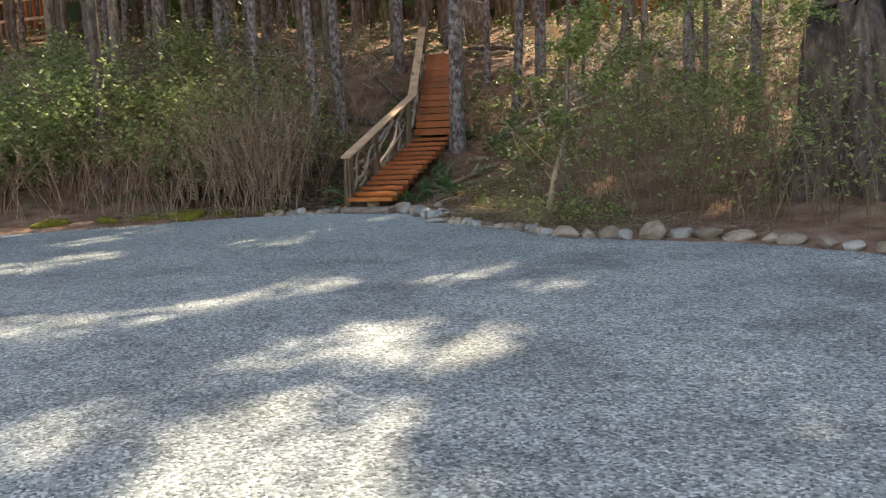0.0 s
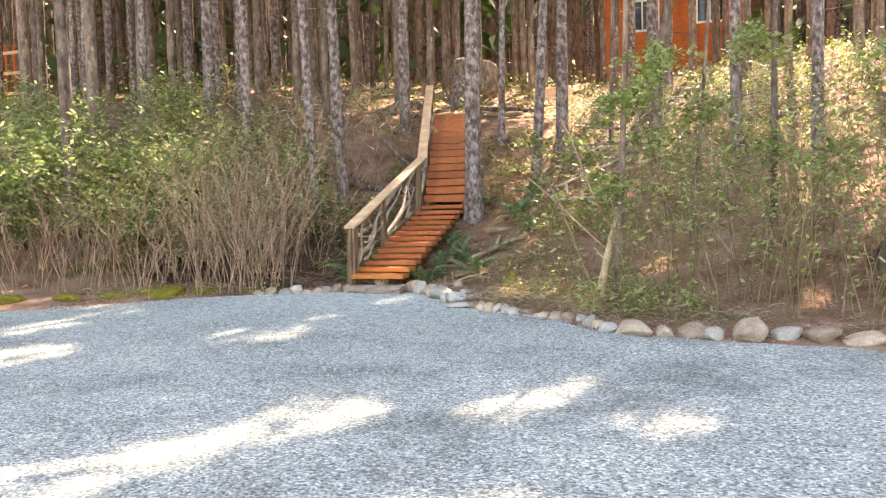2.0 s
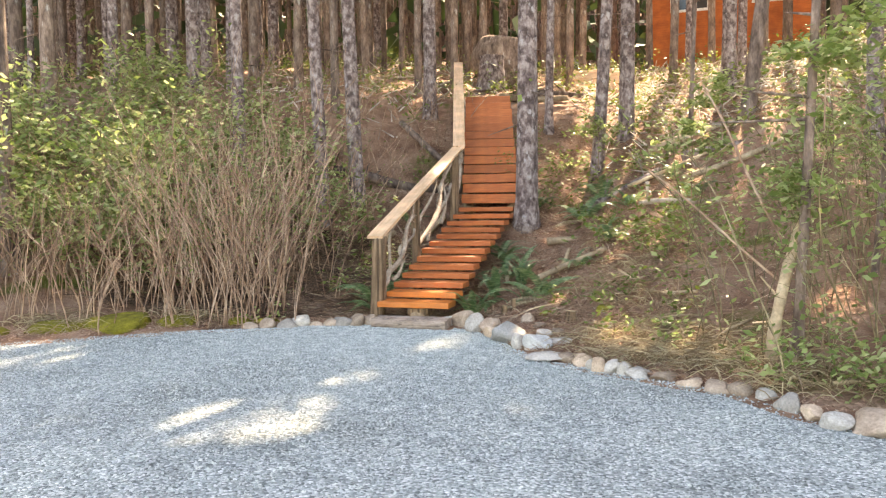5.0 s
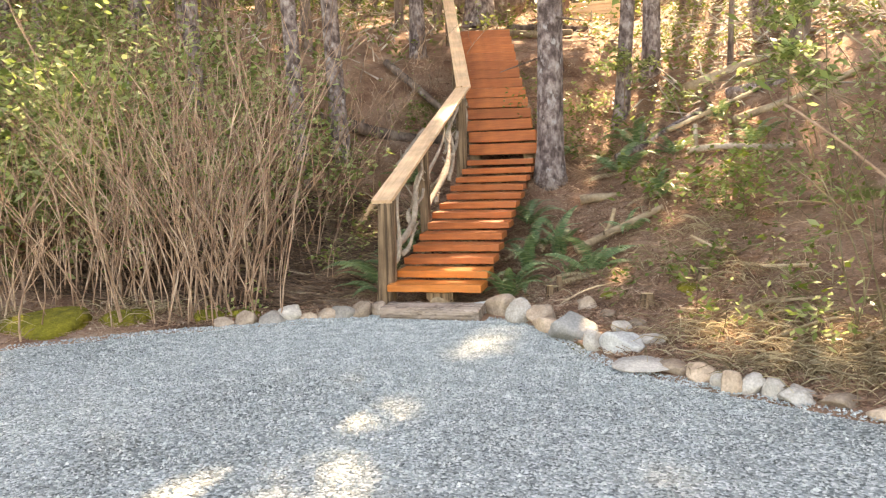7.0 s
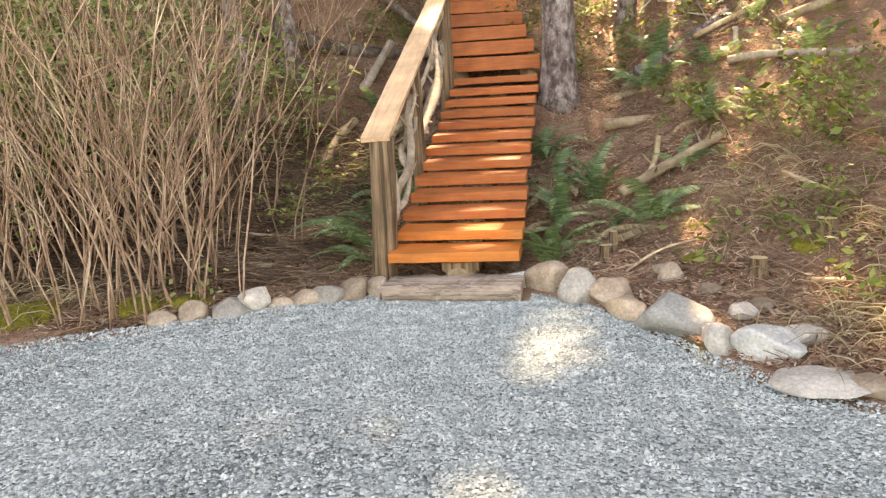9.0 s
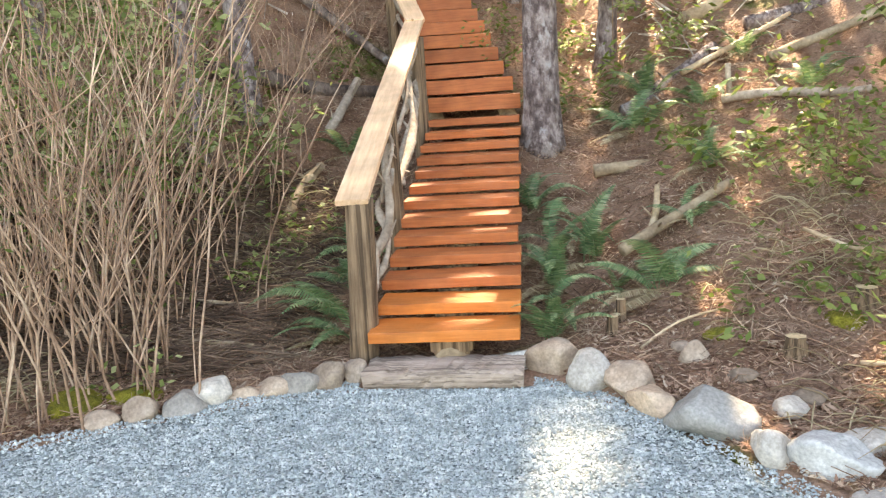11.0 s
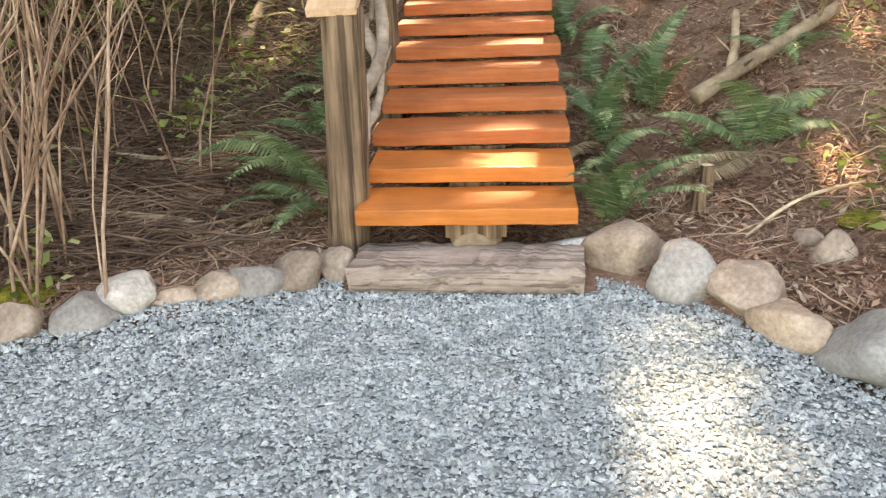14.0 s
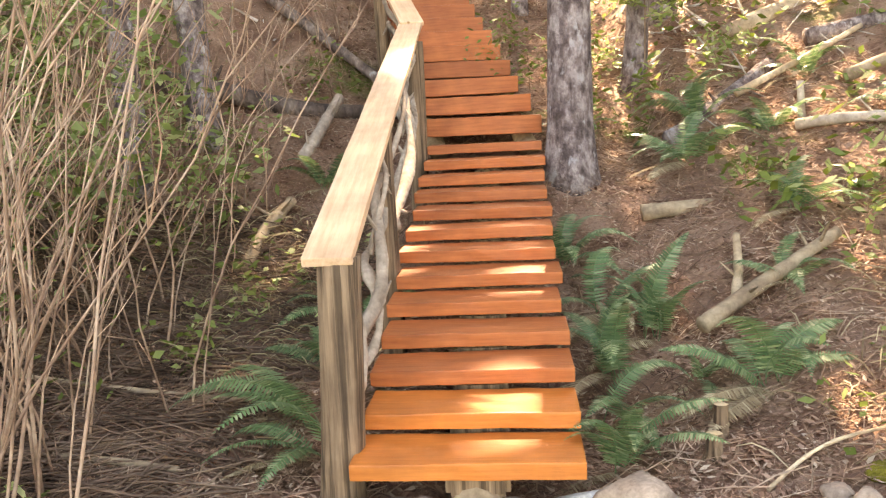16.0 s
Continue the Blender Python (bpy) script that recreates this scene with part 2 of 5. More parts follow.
def bm_mesh(bm, name, mat, smooth=False):
    me = bpy.data.meshes.new(name)
    bm.to_mesh(me)
    bm.free()
    me.materials.append(mat)
    if smooth:
        me.shade_smooth()
    return me


def tube(points, radii, seg=8, caps=True, wob=0.0, rng=None):
    """Vertices and faces of a tapered tube along points."""
    p = np.asarray(points, float)
    k = len(p)
    t = np.gradient(p, axis=0)
    t /= np.linalg.norm(t, axis=1)[:, None] + 1e-9
    ref = np.where(np.abs(t[:, 2:3]) > 0.9, np.array([[1.0, 0, 0]]), np.array([[0, 0, 1.0]]))
    ref = np.repeat(ref[:1], k, axis=0)
    u = np.cross(t, ref)
    u /= np.linalg.norm(u, axis=1)[:, None] + 1e-9
    w = np.cross(t, u)
    a = np.linspace(0, 2 * np.pi, seg, endpoint=False)
    r = np.asarray(radii, float).reshape(-1, 1, 1) * np.ones((k, seg, 1))
    if wob and rng is not None:
        r = r * (1 + wob * rng.standard_normal((k, seg, 1)))
    v = p[:, None, :] + r * (np.cos(a)[None, :, None] * u[:, None, :] + np.sin(a)[None, :, None] * w[:, None, :])
    f = [(i * seg + j, i * seg + (j + 1) % seg, (i + 1) * seg + (j + 1) % seg, (i + 1) * seg + j) for i in range(k - 1) for j in range(seg)]
    v = v.reshape(-1, 3)
    g = Geo()
    g.add(v, f)
    if caps:
        g.f.append(list(range(seg))[::-1])
        g.f.append([(k - 1) * seg + j for j in range(seg)])
    return g


def plank_mesh(name, lx, ly, lz, mat, bevel=0.006, rough=0.004, cuts=6, seed=0):
    """A sawn board, its length along x, centred, with eased and slightly uneven edges."""
    bm = bmesh.new()
    bmesh.ops.create_cube(bm, size=1.0)
    bmesh.ops.scale(bm, vec=(lx, ly, lz), verts=bm.verts)
    long_edges = [e for e in bm.edges if abs(e.verts[0].co.x - e.verts[1].co.x) > lx * 0.5]
    bmesh.ops.subdivide_edges(bm, edges=long_edges, cuts=cuts)
    r = random.Random(seed)
    offs = {}
    for v in bm.verts:
        key = (round(v.co.x, 3), v.co.y > 0, v.co.z > 0)
        offs.setdefault(key, (r.uniform(-rough, rough), r.uniform(-rough, rough)))
        v.co.y += offs[key][0]
        v.co.z += offs[key][1]
    edges = [e for e in bm.edges if len(e.link_faces) == 2 and e.calc_face_angle(0) > 0.6]
    bmesh.ops.bevel(bm, geom=edges, offset=bevel, segments=2, profile=0.6, affect='EDGES')
    return bm_mesh(bm, name, mat)


# ---- plan: gravel edge and height of the bank ----
EDGE = [(-60, 2), (-25, 8), (-14, 10.8), (-10.5, 12.6), (-9.2, 13.7), (-8.3, 14.4), (-7.5, 14.9), (-6.9, 15.2), (-6.6, 15.36), (-6.3, 15.58),
        (-5.8, 15.8), (-4.75, 15.9), (-4.46, 15.68), (-4.15, 15.3), (-3.85, 14.8), (-3.5, 14.4), (-3.1, 14.15), (-2.6, 13.75), (-1.9, 13.4),
        (-1.4, 12.85), (-0.9, 12.5), (0, 12.3), (0.7, 12.35), (1.3, 12.2), (2, 11.7), (3.5, 10.7), (6, 9.7), (12, 8), (60, 2)]
EX, EY = np.array([e[0] for e in EDGE]), np.array([e[1] for e in EDGE])
PD = np.array([-60, -0.35, 0, 0.3, 1, 1.6, 2.2, 3.3, 4.2, 6.2, 7.8, 9.5, 14, 20, 30, 45, 62, 95, 400])
PZ = np.array([-0.10, -0.08, 0.0, 0.05, 0.12, 0.22, 0.43, 0.83, 1.22, 2.15, 3.02, 3.5, 4.45, 5.6, 6.8, 9.5, 17.5, 36, 45])
PZ_LEFT = np.array([-0.10, -0.08, 0.0, 0.03, 0.06, 0.09, 0.17, 0.40, 0.80, 1.95, 2.95, 3.5, 4.45, 5.6, 6.8, 9.5, 17.5, 36, 45])
PZ_RIGHT = np.array([-0.10, -0.08, 0.0, 0.04, 0.10, 0.20, 0.33, 0.65, 0.92, 1.62, 2.5, 3.2, 4.35, 5.6, 6.8, 9.5, 17.5, 36, 45])


def edge_y(x):
    return np.interp(x, EX, EY)


def rough_noise(x, y):
    return (np.sin(x * 1.7 + 0.6 * np.sin(y * 1.3)) * np.cos(y * 1.9 + 0.5 * np.sin(x * 2.1)) * 0.045
            + np.sin(x * 4.3 + y * 2.2) * np.cos(y * 5.1 - x * 1.7) * 0.02 + np.sin(x * 11 + 3 * np.sin(y * 7)) * np.cos(y * 13 + 1.3) * 0.01)


def height(x, y):
    d = y - edge_y(x)
    k = 1.0 - 0.06 * np.clip((x + 4.0) / 1.0, 0, 1)
    side = np.clip((x + 4.85) / 0.6, 0, 1)
    z = np.interp(d * k, PD, PZ) * (1 - side) + np.interp(d * k, PD, PZ_RIGHT) * side
    west = np.clip((-5.75 - x) / 0.5, 0, 1)
    z = z * (1 - west) + np.interp(d, PD, PZ_LEFT) * west
    z = z + 0.22 * np.exp(-((x + 4.72) ** 2 + (y - 19.5) ** 2) / 0.4)
    return z + rough_noise(x, y) * np.clip(d * 0.8, 0, 1) * np.where(d > 12, 3, 1)


def hz(x, y):
    return float(height(np.array(float(x)), np.array(float(y))))


def grid_mesh(name, xs, ys, zfun, mat):
    X, Y = np.meshgrid(xs, ys)
    Z = zfun(X, Y)
    g = Geo()
    nx, ny = len(xs), len(ys)
    idx = np.arange(nx * ny).reshape(ny, nx)
    f = np.stack([idx[:-1, :-1], idx[:-1, 1:], idx[1:, 1:], idx[1:, :-1]], -1).reshape(-1, 4)
    g.add(np.stack([X, Y, Z], -1), f)
    return g.mesh(name, mat, True)


def steps(*spans):
    return np.unique(np.concatenate([np.arange(a, b + s * 0.5, s) for a, b, s in spans]).round(4))


ground = tagged(new("ground", grid_mesh("ground", steps((-2000, -60, 194), (-60, -14, 1.5), (-14, 6, 0.14), (6, 60, 1.5), (60, 2000, 194)),
                                        steps((-2000, -40, 196), (-40, 8, 3), (8, 26, 0.14), (26, 80, 1.5), (80, 2000, 192)), height, M_SOIL)),
                "brown forest floor of needles and litter rising as a bank", "ground", kind="structure")

# gravel lot: one sheet from behind the walker up to the edge of the bank
gx = steps((-60, -12, 2), (-12, 5, 0.12), (5, 60, 2))
gt = np.concatenate([np.linspace(0, 0.55, 12), np.linspace(0.56, 1.0, 90)])
GX, GT = np.meshgrid(gx, gt)
GY = -40 + (edge_y(GX) + 0.05 + 0.04 * np.sin(GX * 9) + 40) * GT
GZ = 0.008 * np.sin(GX * 1.3 + GY * 0.7) + 0.006 * np.sin(GY * 2.1 - GX * 1.9) - 0.03 * np.clip((GT - 0.996) / 0.004, 0, 1)
gg = Geo()
gi = np.arange(GX.size).reshape(GX.shape)
gg.add(np.stack([GX, GY, GZ], -1), np.stack([gi[:-1, :-1], gi[:-1, 1:], gi[1:, 1:], gi[1:, :-1]], -1).reshape(-1, 4))
tagged(new("road", gg.mesh("road", M_GRAVEL, True)), "blue-grey crushed gravel parking lot, dappled with sun", "gravel lot", kind="structure")

# loose gravel stones on the lot near the steps
rng = np.random.default_rng(5)
N = 170000
sx = rng.normal(-5.0, 2.1, N)
sy = 15.95 - rng.exponential(2.0, N)
keep = (sy > 4) & (sy < edge_y(sx) + 0.04) & ~((sx > -5.75) & (sx < -4.78) & (sy > 15.72))
sx, sy = sx[keep], sy[keep]
N = len(sx)
base = np.array([(1, 0, 0), (0, 1, 0), (-1, 0, 0), (0, -1, 0), (0.15, 0.1, 0.75), (-0.1, 0, -0.5)])
bf = np.array([(0, 1, 4), (1, 2, 4), (2, 3, 4), (3, 0, 4), (1, 0, 5), (2, 1, 5), (3, 2, 5), (0, 3, 5)])
sc = (0.0035 + 0.0085 * rng.random((N, 1, 1)) ** 1.6) * rng.uniform(0.6, 1.3, (N, 1, 3))
ang = rng.uniform(0, 6.28, N)
bv = base[None] * (1 + 0.35 * rng.standard_normal((N, 6, 3))) * sc
ca, sa = np.cos(ang)[:, None], np.sin(ang)[:, None]
px = bv[..., 0] * ca - bv[..., 1] * sa + sx[:, None]
py = bv[..., 0] * sa + bv[..., 1] * ca + sy[:, None]
pz = bv[..., 2] + 0.004 + 0.008 * np.sin(sx * 1.3 + sy * 0.7)[:, None] + 0.006 * np.sin(sy * 2.1 - sx * 1.9)[:, None]
gs = Geo()
gs.add(np.stack([px, py, pz], -1), (bf[None] + 6 * np.arange(N)[:, None, None]).reshape(-1, 3))
tagged(new("gravel", gs.mesh("gravel", M_STONE)), "loose angular blue-grey gravel chips lying on the lot", "gravel", kind="stuff")

# ---- staircase ----
stairs = thing("wooden_staircase", (-5.27, 15.9, 0), "red-orange stained wooden plank staircase climbing the bank", "staircase")
rngp = random.Random(3)
TREADS = []
for k in range(13):
    y = 15.89 + 0.287 * k
    z = 0.268 + 0.083 * k + (0.003 * max(0, k - 9) ** 2)
    TREADS.append((-4.212 - 0.04 * y - 0.435, y, z, 0.30, 0.066, 2.3))
UP_Y, UP_Z = 19.62, 1.49
for k in range(13):
    y = UP_Y + 0.318 * k
    z = UP_Z + 0.165 * k
    TREADS.append((-5.43 - 0.295 * (y - UP_Y) - 0.01, y, z, 0.34, 0.138, 4 + min(k, 4) * 3))
for k, (x, y, z, dep, th, yaw) in enumerate(TREADS):
    mat = M_TREAD_ORANGE if k < 2 else M_TREAD
    wid = 0.86 + rngp.uniform(-0.012, 0.012) if k < 13 else 0.89
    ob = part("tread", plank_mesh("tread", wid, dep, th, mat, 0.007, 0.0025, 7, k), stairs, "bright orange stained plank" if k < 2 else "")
    ob.matrix_parent_inverse = Matrix.Translation((5.27, -15.9, 0))
    ob.matrix_basis = pose(x + rngp.uniform(-0.012, 0.012), y + dep / 2 + rngp.uniform(-0.008, 0.008), z - th / 2, rngp.uniform(-0.6, 0.6), rngp.uniform(-0.5, 0.5), yaw + rngp.uniform(-0.6, 0.6))
INV = Matrix.Translation((5.27, -15.9, 0))


def stair_part(name, me, label=""):
    ob = part(name, me, stairs, label)
    ob.matrix_parent_inverse = INV
    return ob


rs = np.random.default_rng(11)
ys = np.linspace(15.95, 19.6, 14)
xs_ = -4.212 - 0.04 * ys - 0.40
zs = np.interp(ys, [t[1] for t in TREADS[:13]], [t[2] for t in TREADS[:13]]) - 0.23
g = tube(np.stack([xs_, ys, zs], -1), 0.10 + 0.006 * rs.standard_normal(14), 12, True, 0.03, rs)
stair_part("stringer", g.mesh("stringer", M_DEADWOOD, True), "peeled log stringer under the treads")
for side in (-0.36, 0.36):
    a, b = TREADS[13], TREADS[25]
    pts = np.linspace([a[0] + side, a[1] + 0.1, a[2] - 0.27], [b[0] + side, b[1] + 0.2, b[2] - 0.27], 10)
    stair_part("stringer", tube(pts, np.full(10, 0.08), 10, True, 0.03, rs).mesh("stringer", M_DEADWOOD, True))
for k in range(12):
    x, y, z, dep, th, yaw = TREADS[k]
    bm = bmesh.new()
    bmesh.ops.create_cube(bm, size=1)
    bmesh.ops.scale(bm, vec=(0.24 - 0.004 * k, 0.22, 0.10), verts=bm.verts)
    bmesh.ops.bevel(bm, geom=bm.edges[:], offset=0.02, segments=2, affect='EDGES')
    ob = stair_part("block", bm_mesh(bm, "block", M_POST))
    ob.matrix_basis = pose(x + 0.035, y + 0.16, z - th - 0.045, 0, 0, yaw)

# ---- railing ----
rail = thing("handrail", (-5.75, 16.0, 0), "bare pine handrail on cedar posts with twisted driftwood balusters", "railing")
RINV = Matrix.Translation((5.75, -16.0, 0))


def rail_part(name, me, label=""):
    ob = part(name, me, rail, label)
    ob.matrix_parent_inverse = RINV
    return ob


def board_between(a, b, w, th, mat, seed, roll=0.0):
    a, b = Vector(a), Vector(b)
    d = b - a
    me = plank_mesh("rail_cap", d.length, w, th, mat, 0.005, 0.002, 10, seed)
    x = d.normalized()
    y = Vector((0, 0, 1)).cross(x).normalized()
    z = x.cross(y)
    rot = Matrix((x, y, z)).transposed().to_4x4()
    ob = rail_part("rail_cap", me, "bare pine cap board")
    ob.matrix_basis = Matrix.Translation((a + b) / 2) @ rot @ pose(0, 0, 0, roll)
    return ob


CAP = [(-5.75, 15.955, 1.0), (-5.995, 19.88, 2.25), (-7.38, 24.2, 4.30)]
board_between(CAP[0], CAP[1], 0.185, 0.035, M_CAP, 1)
board_between((CAP[1][0] + 0.02, CAP[1][1] - 0.05, CAP[1][2] - 0.005), CAP[2], 0.19, 0.035, M_CAP, 2)


def cap_z(y):
    return np.interp(y, [c[1] for c in CAP], [c[2] for c in CAP])


def cap_x(y):
    return np.interp(y, [c[1] for c in CAP], [c[0] for c in CAP])


POSTS = [(16.04, 0.079, 0.028), (17.45, 0.055, 0.03), (19.35, 0.065, 0.06), (21.6, 0.06, 0.0), (24.0, 0.06, 0.0)]
for i, (y, r, dx) in enumerate(POSTS):
    x, top = float(cap_x(y)) + dx, float(cap_z(y)) - 0.02
    bot = hz(x, y) - 0.12
    zz = np.linspace(bot, top, 16)
    a = np.linspace(0, 2 * np.pi, 20, endpoint=False)
    sq = 1 / np.maximum(np.abs(np.cos(a)), np.abs(np.sin(a))) ** 0.45
    groove = 1 + 0.05 * np.sin(a * 7 + i) + 0.04 * np.sin(a * 13 + 2 * i)
    flare = 1 + 0.16 * np.exp(-(zz - bot) / 0.25)
    wx = 0.006 * np.sin(zz * 3 + i) - (0.055 * (top - zz) / (top - bot) if i == 0 else 0)
    v = np.stack([x + wx[:, None] + r * flare[:, None] * (sq * groove * np.cos(a))[None], y + r * flare[:, None] * (sq * groove * np.sin(a))[None], np.repeat(zz[:, None], 20, 1)], -1)
    g = Geo()
    g.add(v, [(m * 20 + j, m * 20 + (j + 1) % 20, (m + 1) * 20 + (j + 1) % 20, (m + 1) * 20 + j) for m in range(15) for j in range(20)])
    g.f.append([15 * 20 + j for j in range(20)])
    rail_part("post", g.mesh("post", M_POST, True), "weathered grey-brown cedar post")


def limb(a, b, r, seed, sway=0.06, mat=None, twigs=2):
    """One twisted peeled limb from a to b with short snags."""
    q = np.random.default_rng(seed)
    n = 12
    t = np.linspace(0, 1, n)[:, None]
    p = np.array(a)[None] * (1 - t) + np.array(b)[None] * t
    ph = q.uniform(0, 6.28, 3)
    p = p + sway * np.sin(t * q.uniform(4, 8) + ph[None]) * np.sin(t * np.pi) ** 0.6
    g = tube(p, r * (1.1 - 0.4 * t[:, 0]) * (1 + 0.18 * q.standard_normal(n)), 8, True, 0.08, q)
    for _ in range(twigs):
        k = q.integers(3, n - 2)
        e = p[k] + q.uniform(-1, 1, 3) * np.array([0.08, 0.14, 0.16])
        s = tube(np.linspace(p[k], e, 4), r * np.array([0.6, 0.45, 0.35, 0.2]), 6)
        g.add(np.concatenate(s.v), [f for f in s.f if len(f) == 4])
    return g.mesh("baluster", mat or M_DRIFT, True)


def rail_pt(y, frac, dx=0.0):
    """A point between the treads and the cap board."""
    low = float(np.interp(y, [t[1] for t in TREADS], [t[2] for t in TREADS])) - 0.02
    return (float(cap_x(y)) + 0.02 + dx, y, low * (1 - frac) + (float(cap_z(y)) - 0.03) * frac)


sd = 0
for ya, yb, fa, fb, r in [(16.12, 17.3, 0.0, 0.75, 0.042), (16.15, 16.9, 0.1, 1.0, 0.022), (16.5, 17.35, 0.05, 0.5, 0.03), (16.9, 17.4, 0.45, 1.0, 0.02),
                          (17.5, 18.9, 0.05, 0.8, 0.042), (17.55, 18.4, 0.3, 1.0, 0.024), (18.0, 19.2, 0.0, 0.55, 0.035), (18.5, 19.25, 0.5, 1.0, 0.026), (18.7, 19.0, 0.0, 1.0, 0.03),
                          (19.5, 20.8, 0.05, 0.9, 0.04), (19.8, 21.4, 0.7, 0.1, 0.035), (20.6, 21.5, 0.2, 1.0, 0.03), (21.7, 23.2, 0.05, 0.9, 0.038), (22.2, 23.8, 0.8, 0.1, 0.034)]:
    sd += 1
    rail_part("baluster", limb(rail_pt(ya, fa), rail_pt(yb, fb, 0.02), r * 0.8, sd), "twisted peeled driftwood limb")

# ---- bottom log step ----
lrng = np.random.default_rng(8)
n = 26
lx_ = np.linspace(-5.695, -4.838, n)
g = Geo()
prof = np.array([(-0.128, 0.0), (-0.142, 0.04), (-0.138, 0.075), (-0.118, 0.094), (-0.03, 0.103), (0.06, 0.106), (0.125, 0.10), (0.142, 0.05), (0.12, -0.02), (-0.11, -0.02)])
pv = np.zeros((n, len(prof), 3))
for i, x in enumerate(lx_):
    w = 1 + 0.012 * math.sin(i * 0.45) + 0.006 * lrng.standard_normal()
    pv[i, :, 0] = x + 0.01 * lrng.standard_normal(len(prof)) * (0.3 if 0 < i < n - 1 else 1.2)
    pv[i, :, 1] = 15.845 + prof[:, 0] * w + 0.004 * lrng.standard_normal(len(prof)) + 0.01 * (x + 5.2)
    pv[i, :, 2] = prof[:, 1] * w + 0.004 * lrng.standard_normal(len(prof))
m_ = len(prof)
g.add(pv, [(i * m_ + j, (i + 1) * m_ + j, (i + 1) * m_ + (j + 1) % m_, i * m_ + (j + 1) % m_) for i in range(n - 1) for j in range(m_)])
g.f.append(list(range(m_)))
g.f.append([(n - 1) * m_ + j for j in range(m_)][::-1])
tagged(new("log_step", g.mesh("log_step", M_GREYLOG)), "grey weathered split log lying as the bottom step", "log")

# ---- border stones ----


def rock_mesh(seed, sx_, sy_, sz_, mat, cuts=3, angular=0.5):
    bm = bmesh.new()
    bmesh.ops.create_icosphere(bm, subdivisions=cuts, radius=1.0)
    q = random.Random(seed)
    planes = [(Vector((q.gauss(0, 1), q.gauss(0, 1), q.gauss(0, 0.9))).normalized(), q.uniform(0.5, 0.9) + (0.0 if angular > 0.5 else 0.08)) for _ in range(9)]
    off = Vector((q.uniform(0, 50), q.uniform(0, 50), q.uniform(0, 50)))
    for v in bm.verts:
        c = v.co.copy()
        for nrm, d in planes:
            h = c.dot(nrm)
            if h > d:
                c -= nrm * (h - d) * (0.62 + 0.38 * angular)
        c *= 1.08 + 0.16 * noise.noise(c * 1.3 + off) + 0.06 * noise.noise(c * 3.4 + off) + 0.03 * noise.noise(c * 9 + off)
        v.co = Vector((c.x * sx_, c.y * sy_, c.z * sz_))
    return bm_mesh(bm, "border_stone", mat, True)


ROCKS = [(-6.98, 15.2, 0.20, 0.09, 1), (-6.79, 15.3, 0.20, 0.14, 1), (-6.62, 15.38, 0.25, 0.12, 0), (-6.49, 15.53, 0.23, 0.15, 0), (-6.36, 15.6, 0.17, 0.06, 1), (-6.22, 15.66, 0.20, 0.09, 1),
         (-6.08, 15.70, 0.24, 0.13, 0), (-5.92, 15.76, 0.20, 0.15, 1), (-5.785, 15.84, 0.14, 0.17, 1), (-4.88, 15.99, 0.18, 0.15, 2), (-4.66, 15.93, 0.35, 0.20, 1), (-4.47, 15.71, 0.26, 0.21, 0),
         (-4.27, 15.58, 0.30, 0.18, 1), (-4.19, 15.36, 0.26, 0.16, 1), (-3.98, 15.12, 0.37, 0.22, 2), (-3.77, 14.8, 0.18, 0.17, 0), (-3.58, 14.69, 0.30, 0.19, 2), (-3.42, 14.36, 0.40, 0.07, 0),
         (-3.22, 14.28, 0.20, 0.09, 1), (-3.06, 14.16, 0.19, 0.12, 1), (-2.97, 14.03, 0.11, 0.09, 0), (-2.90, 13.93, 0.13, 0.13, 1), (-2.78, 13.94, 0.20, 0.11, 0), (-2.68, 13.85, 0.15, 0.12, 0),
         (-2.55, 13.76, 0.22, 0.10, 0), (-2.35, 13.72, 0.22, 0.08, 1), (-2.15, 13.55, 0.2, 0.08, 1), (-1.97, 13.43, 0.22, 0.09, 1), (-1.80, 13.38, 0.2, 0.1, 1), (-1.65, 13.25, 0.17, 0.09, 0),
         (-1.50, 13.03, 0.23, 0.12, 0), (-1.38, 12.82, 0.15, 0.1, 1), (-1.26, 12.64, 0.2, 0.11, 0), (-0.99, 12.58, 0.44, 0.17, 1), (-0.68, 12.45, 0.22, 0.12, 1), (-0.42, 12.36, 0.27, 0.17, 1), (-0.23, 12.36, 0.17, 0.14, 0),
         (0.13, 12.38, 0.34, 0.23, 1), (0.43, 12.43, 0.28, 0.13, 0), (0.72, 12.40, 0.38, 0.13, 1), (1.09, 12.33, 0.40, 0.14, 1), (1.4, 12.15, 0.25, 0.1, 1), (1.62, 12.03, 0.34, 0.11, 1), (1.95, 11.8, 0.28, 0.12, 1), (2.18, 11.57, 0.24, 0.11, 0), (2.5, 11.35, 0.3, 0.12, 1), (2.9, 11.1, 0.3, 0.13, 1)]
ROCK_WORDS = ["pale grey rounded granite stone edging the gravel", "tan brown rounded stone edging the gravel", "pale blue-grey angular boulder edging the gravel"]
for i, (x, y, w, h, c) in enumerate(ROCKS):
    sl = math.degrees(math.atan2(edge_y(x + 0.15) - edge_y(x - 0.15), 0.3))
    ob = new("border_stone", rock_mesh((150 if c < 2 else 561) + i, w * (0.53 if c < 2 else 0.62), w * 0.42, h * 0.62, M_ROCKS[c], 4, 0.75 if c == 2 else 0.6))
    ob.matrix_world = pose(x, y + w * 0.12, h * (0.26 if w < 0.39 or h > 0.2 else 0.1), random.Random(i).uniform(-14, 14) * min(1, h / w * 1.6), random.Random(i + 50).uniform(-16, 16) * min(1, h / w * 1.6), sl + random.Random(i + 9).uniform(-15, 15))
    tagged(ob, ROCK_WORDS[c], "stone", "stones edging the gravel")
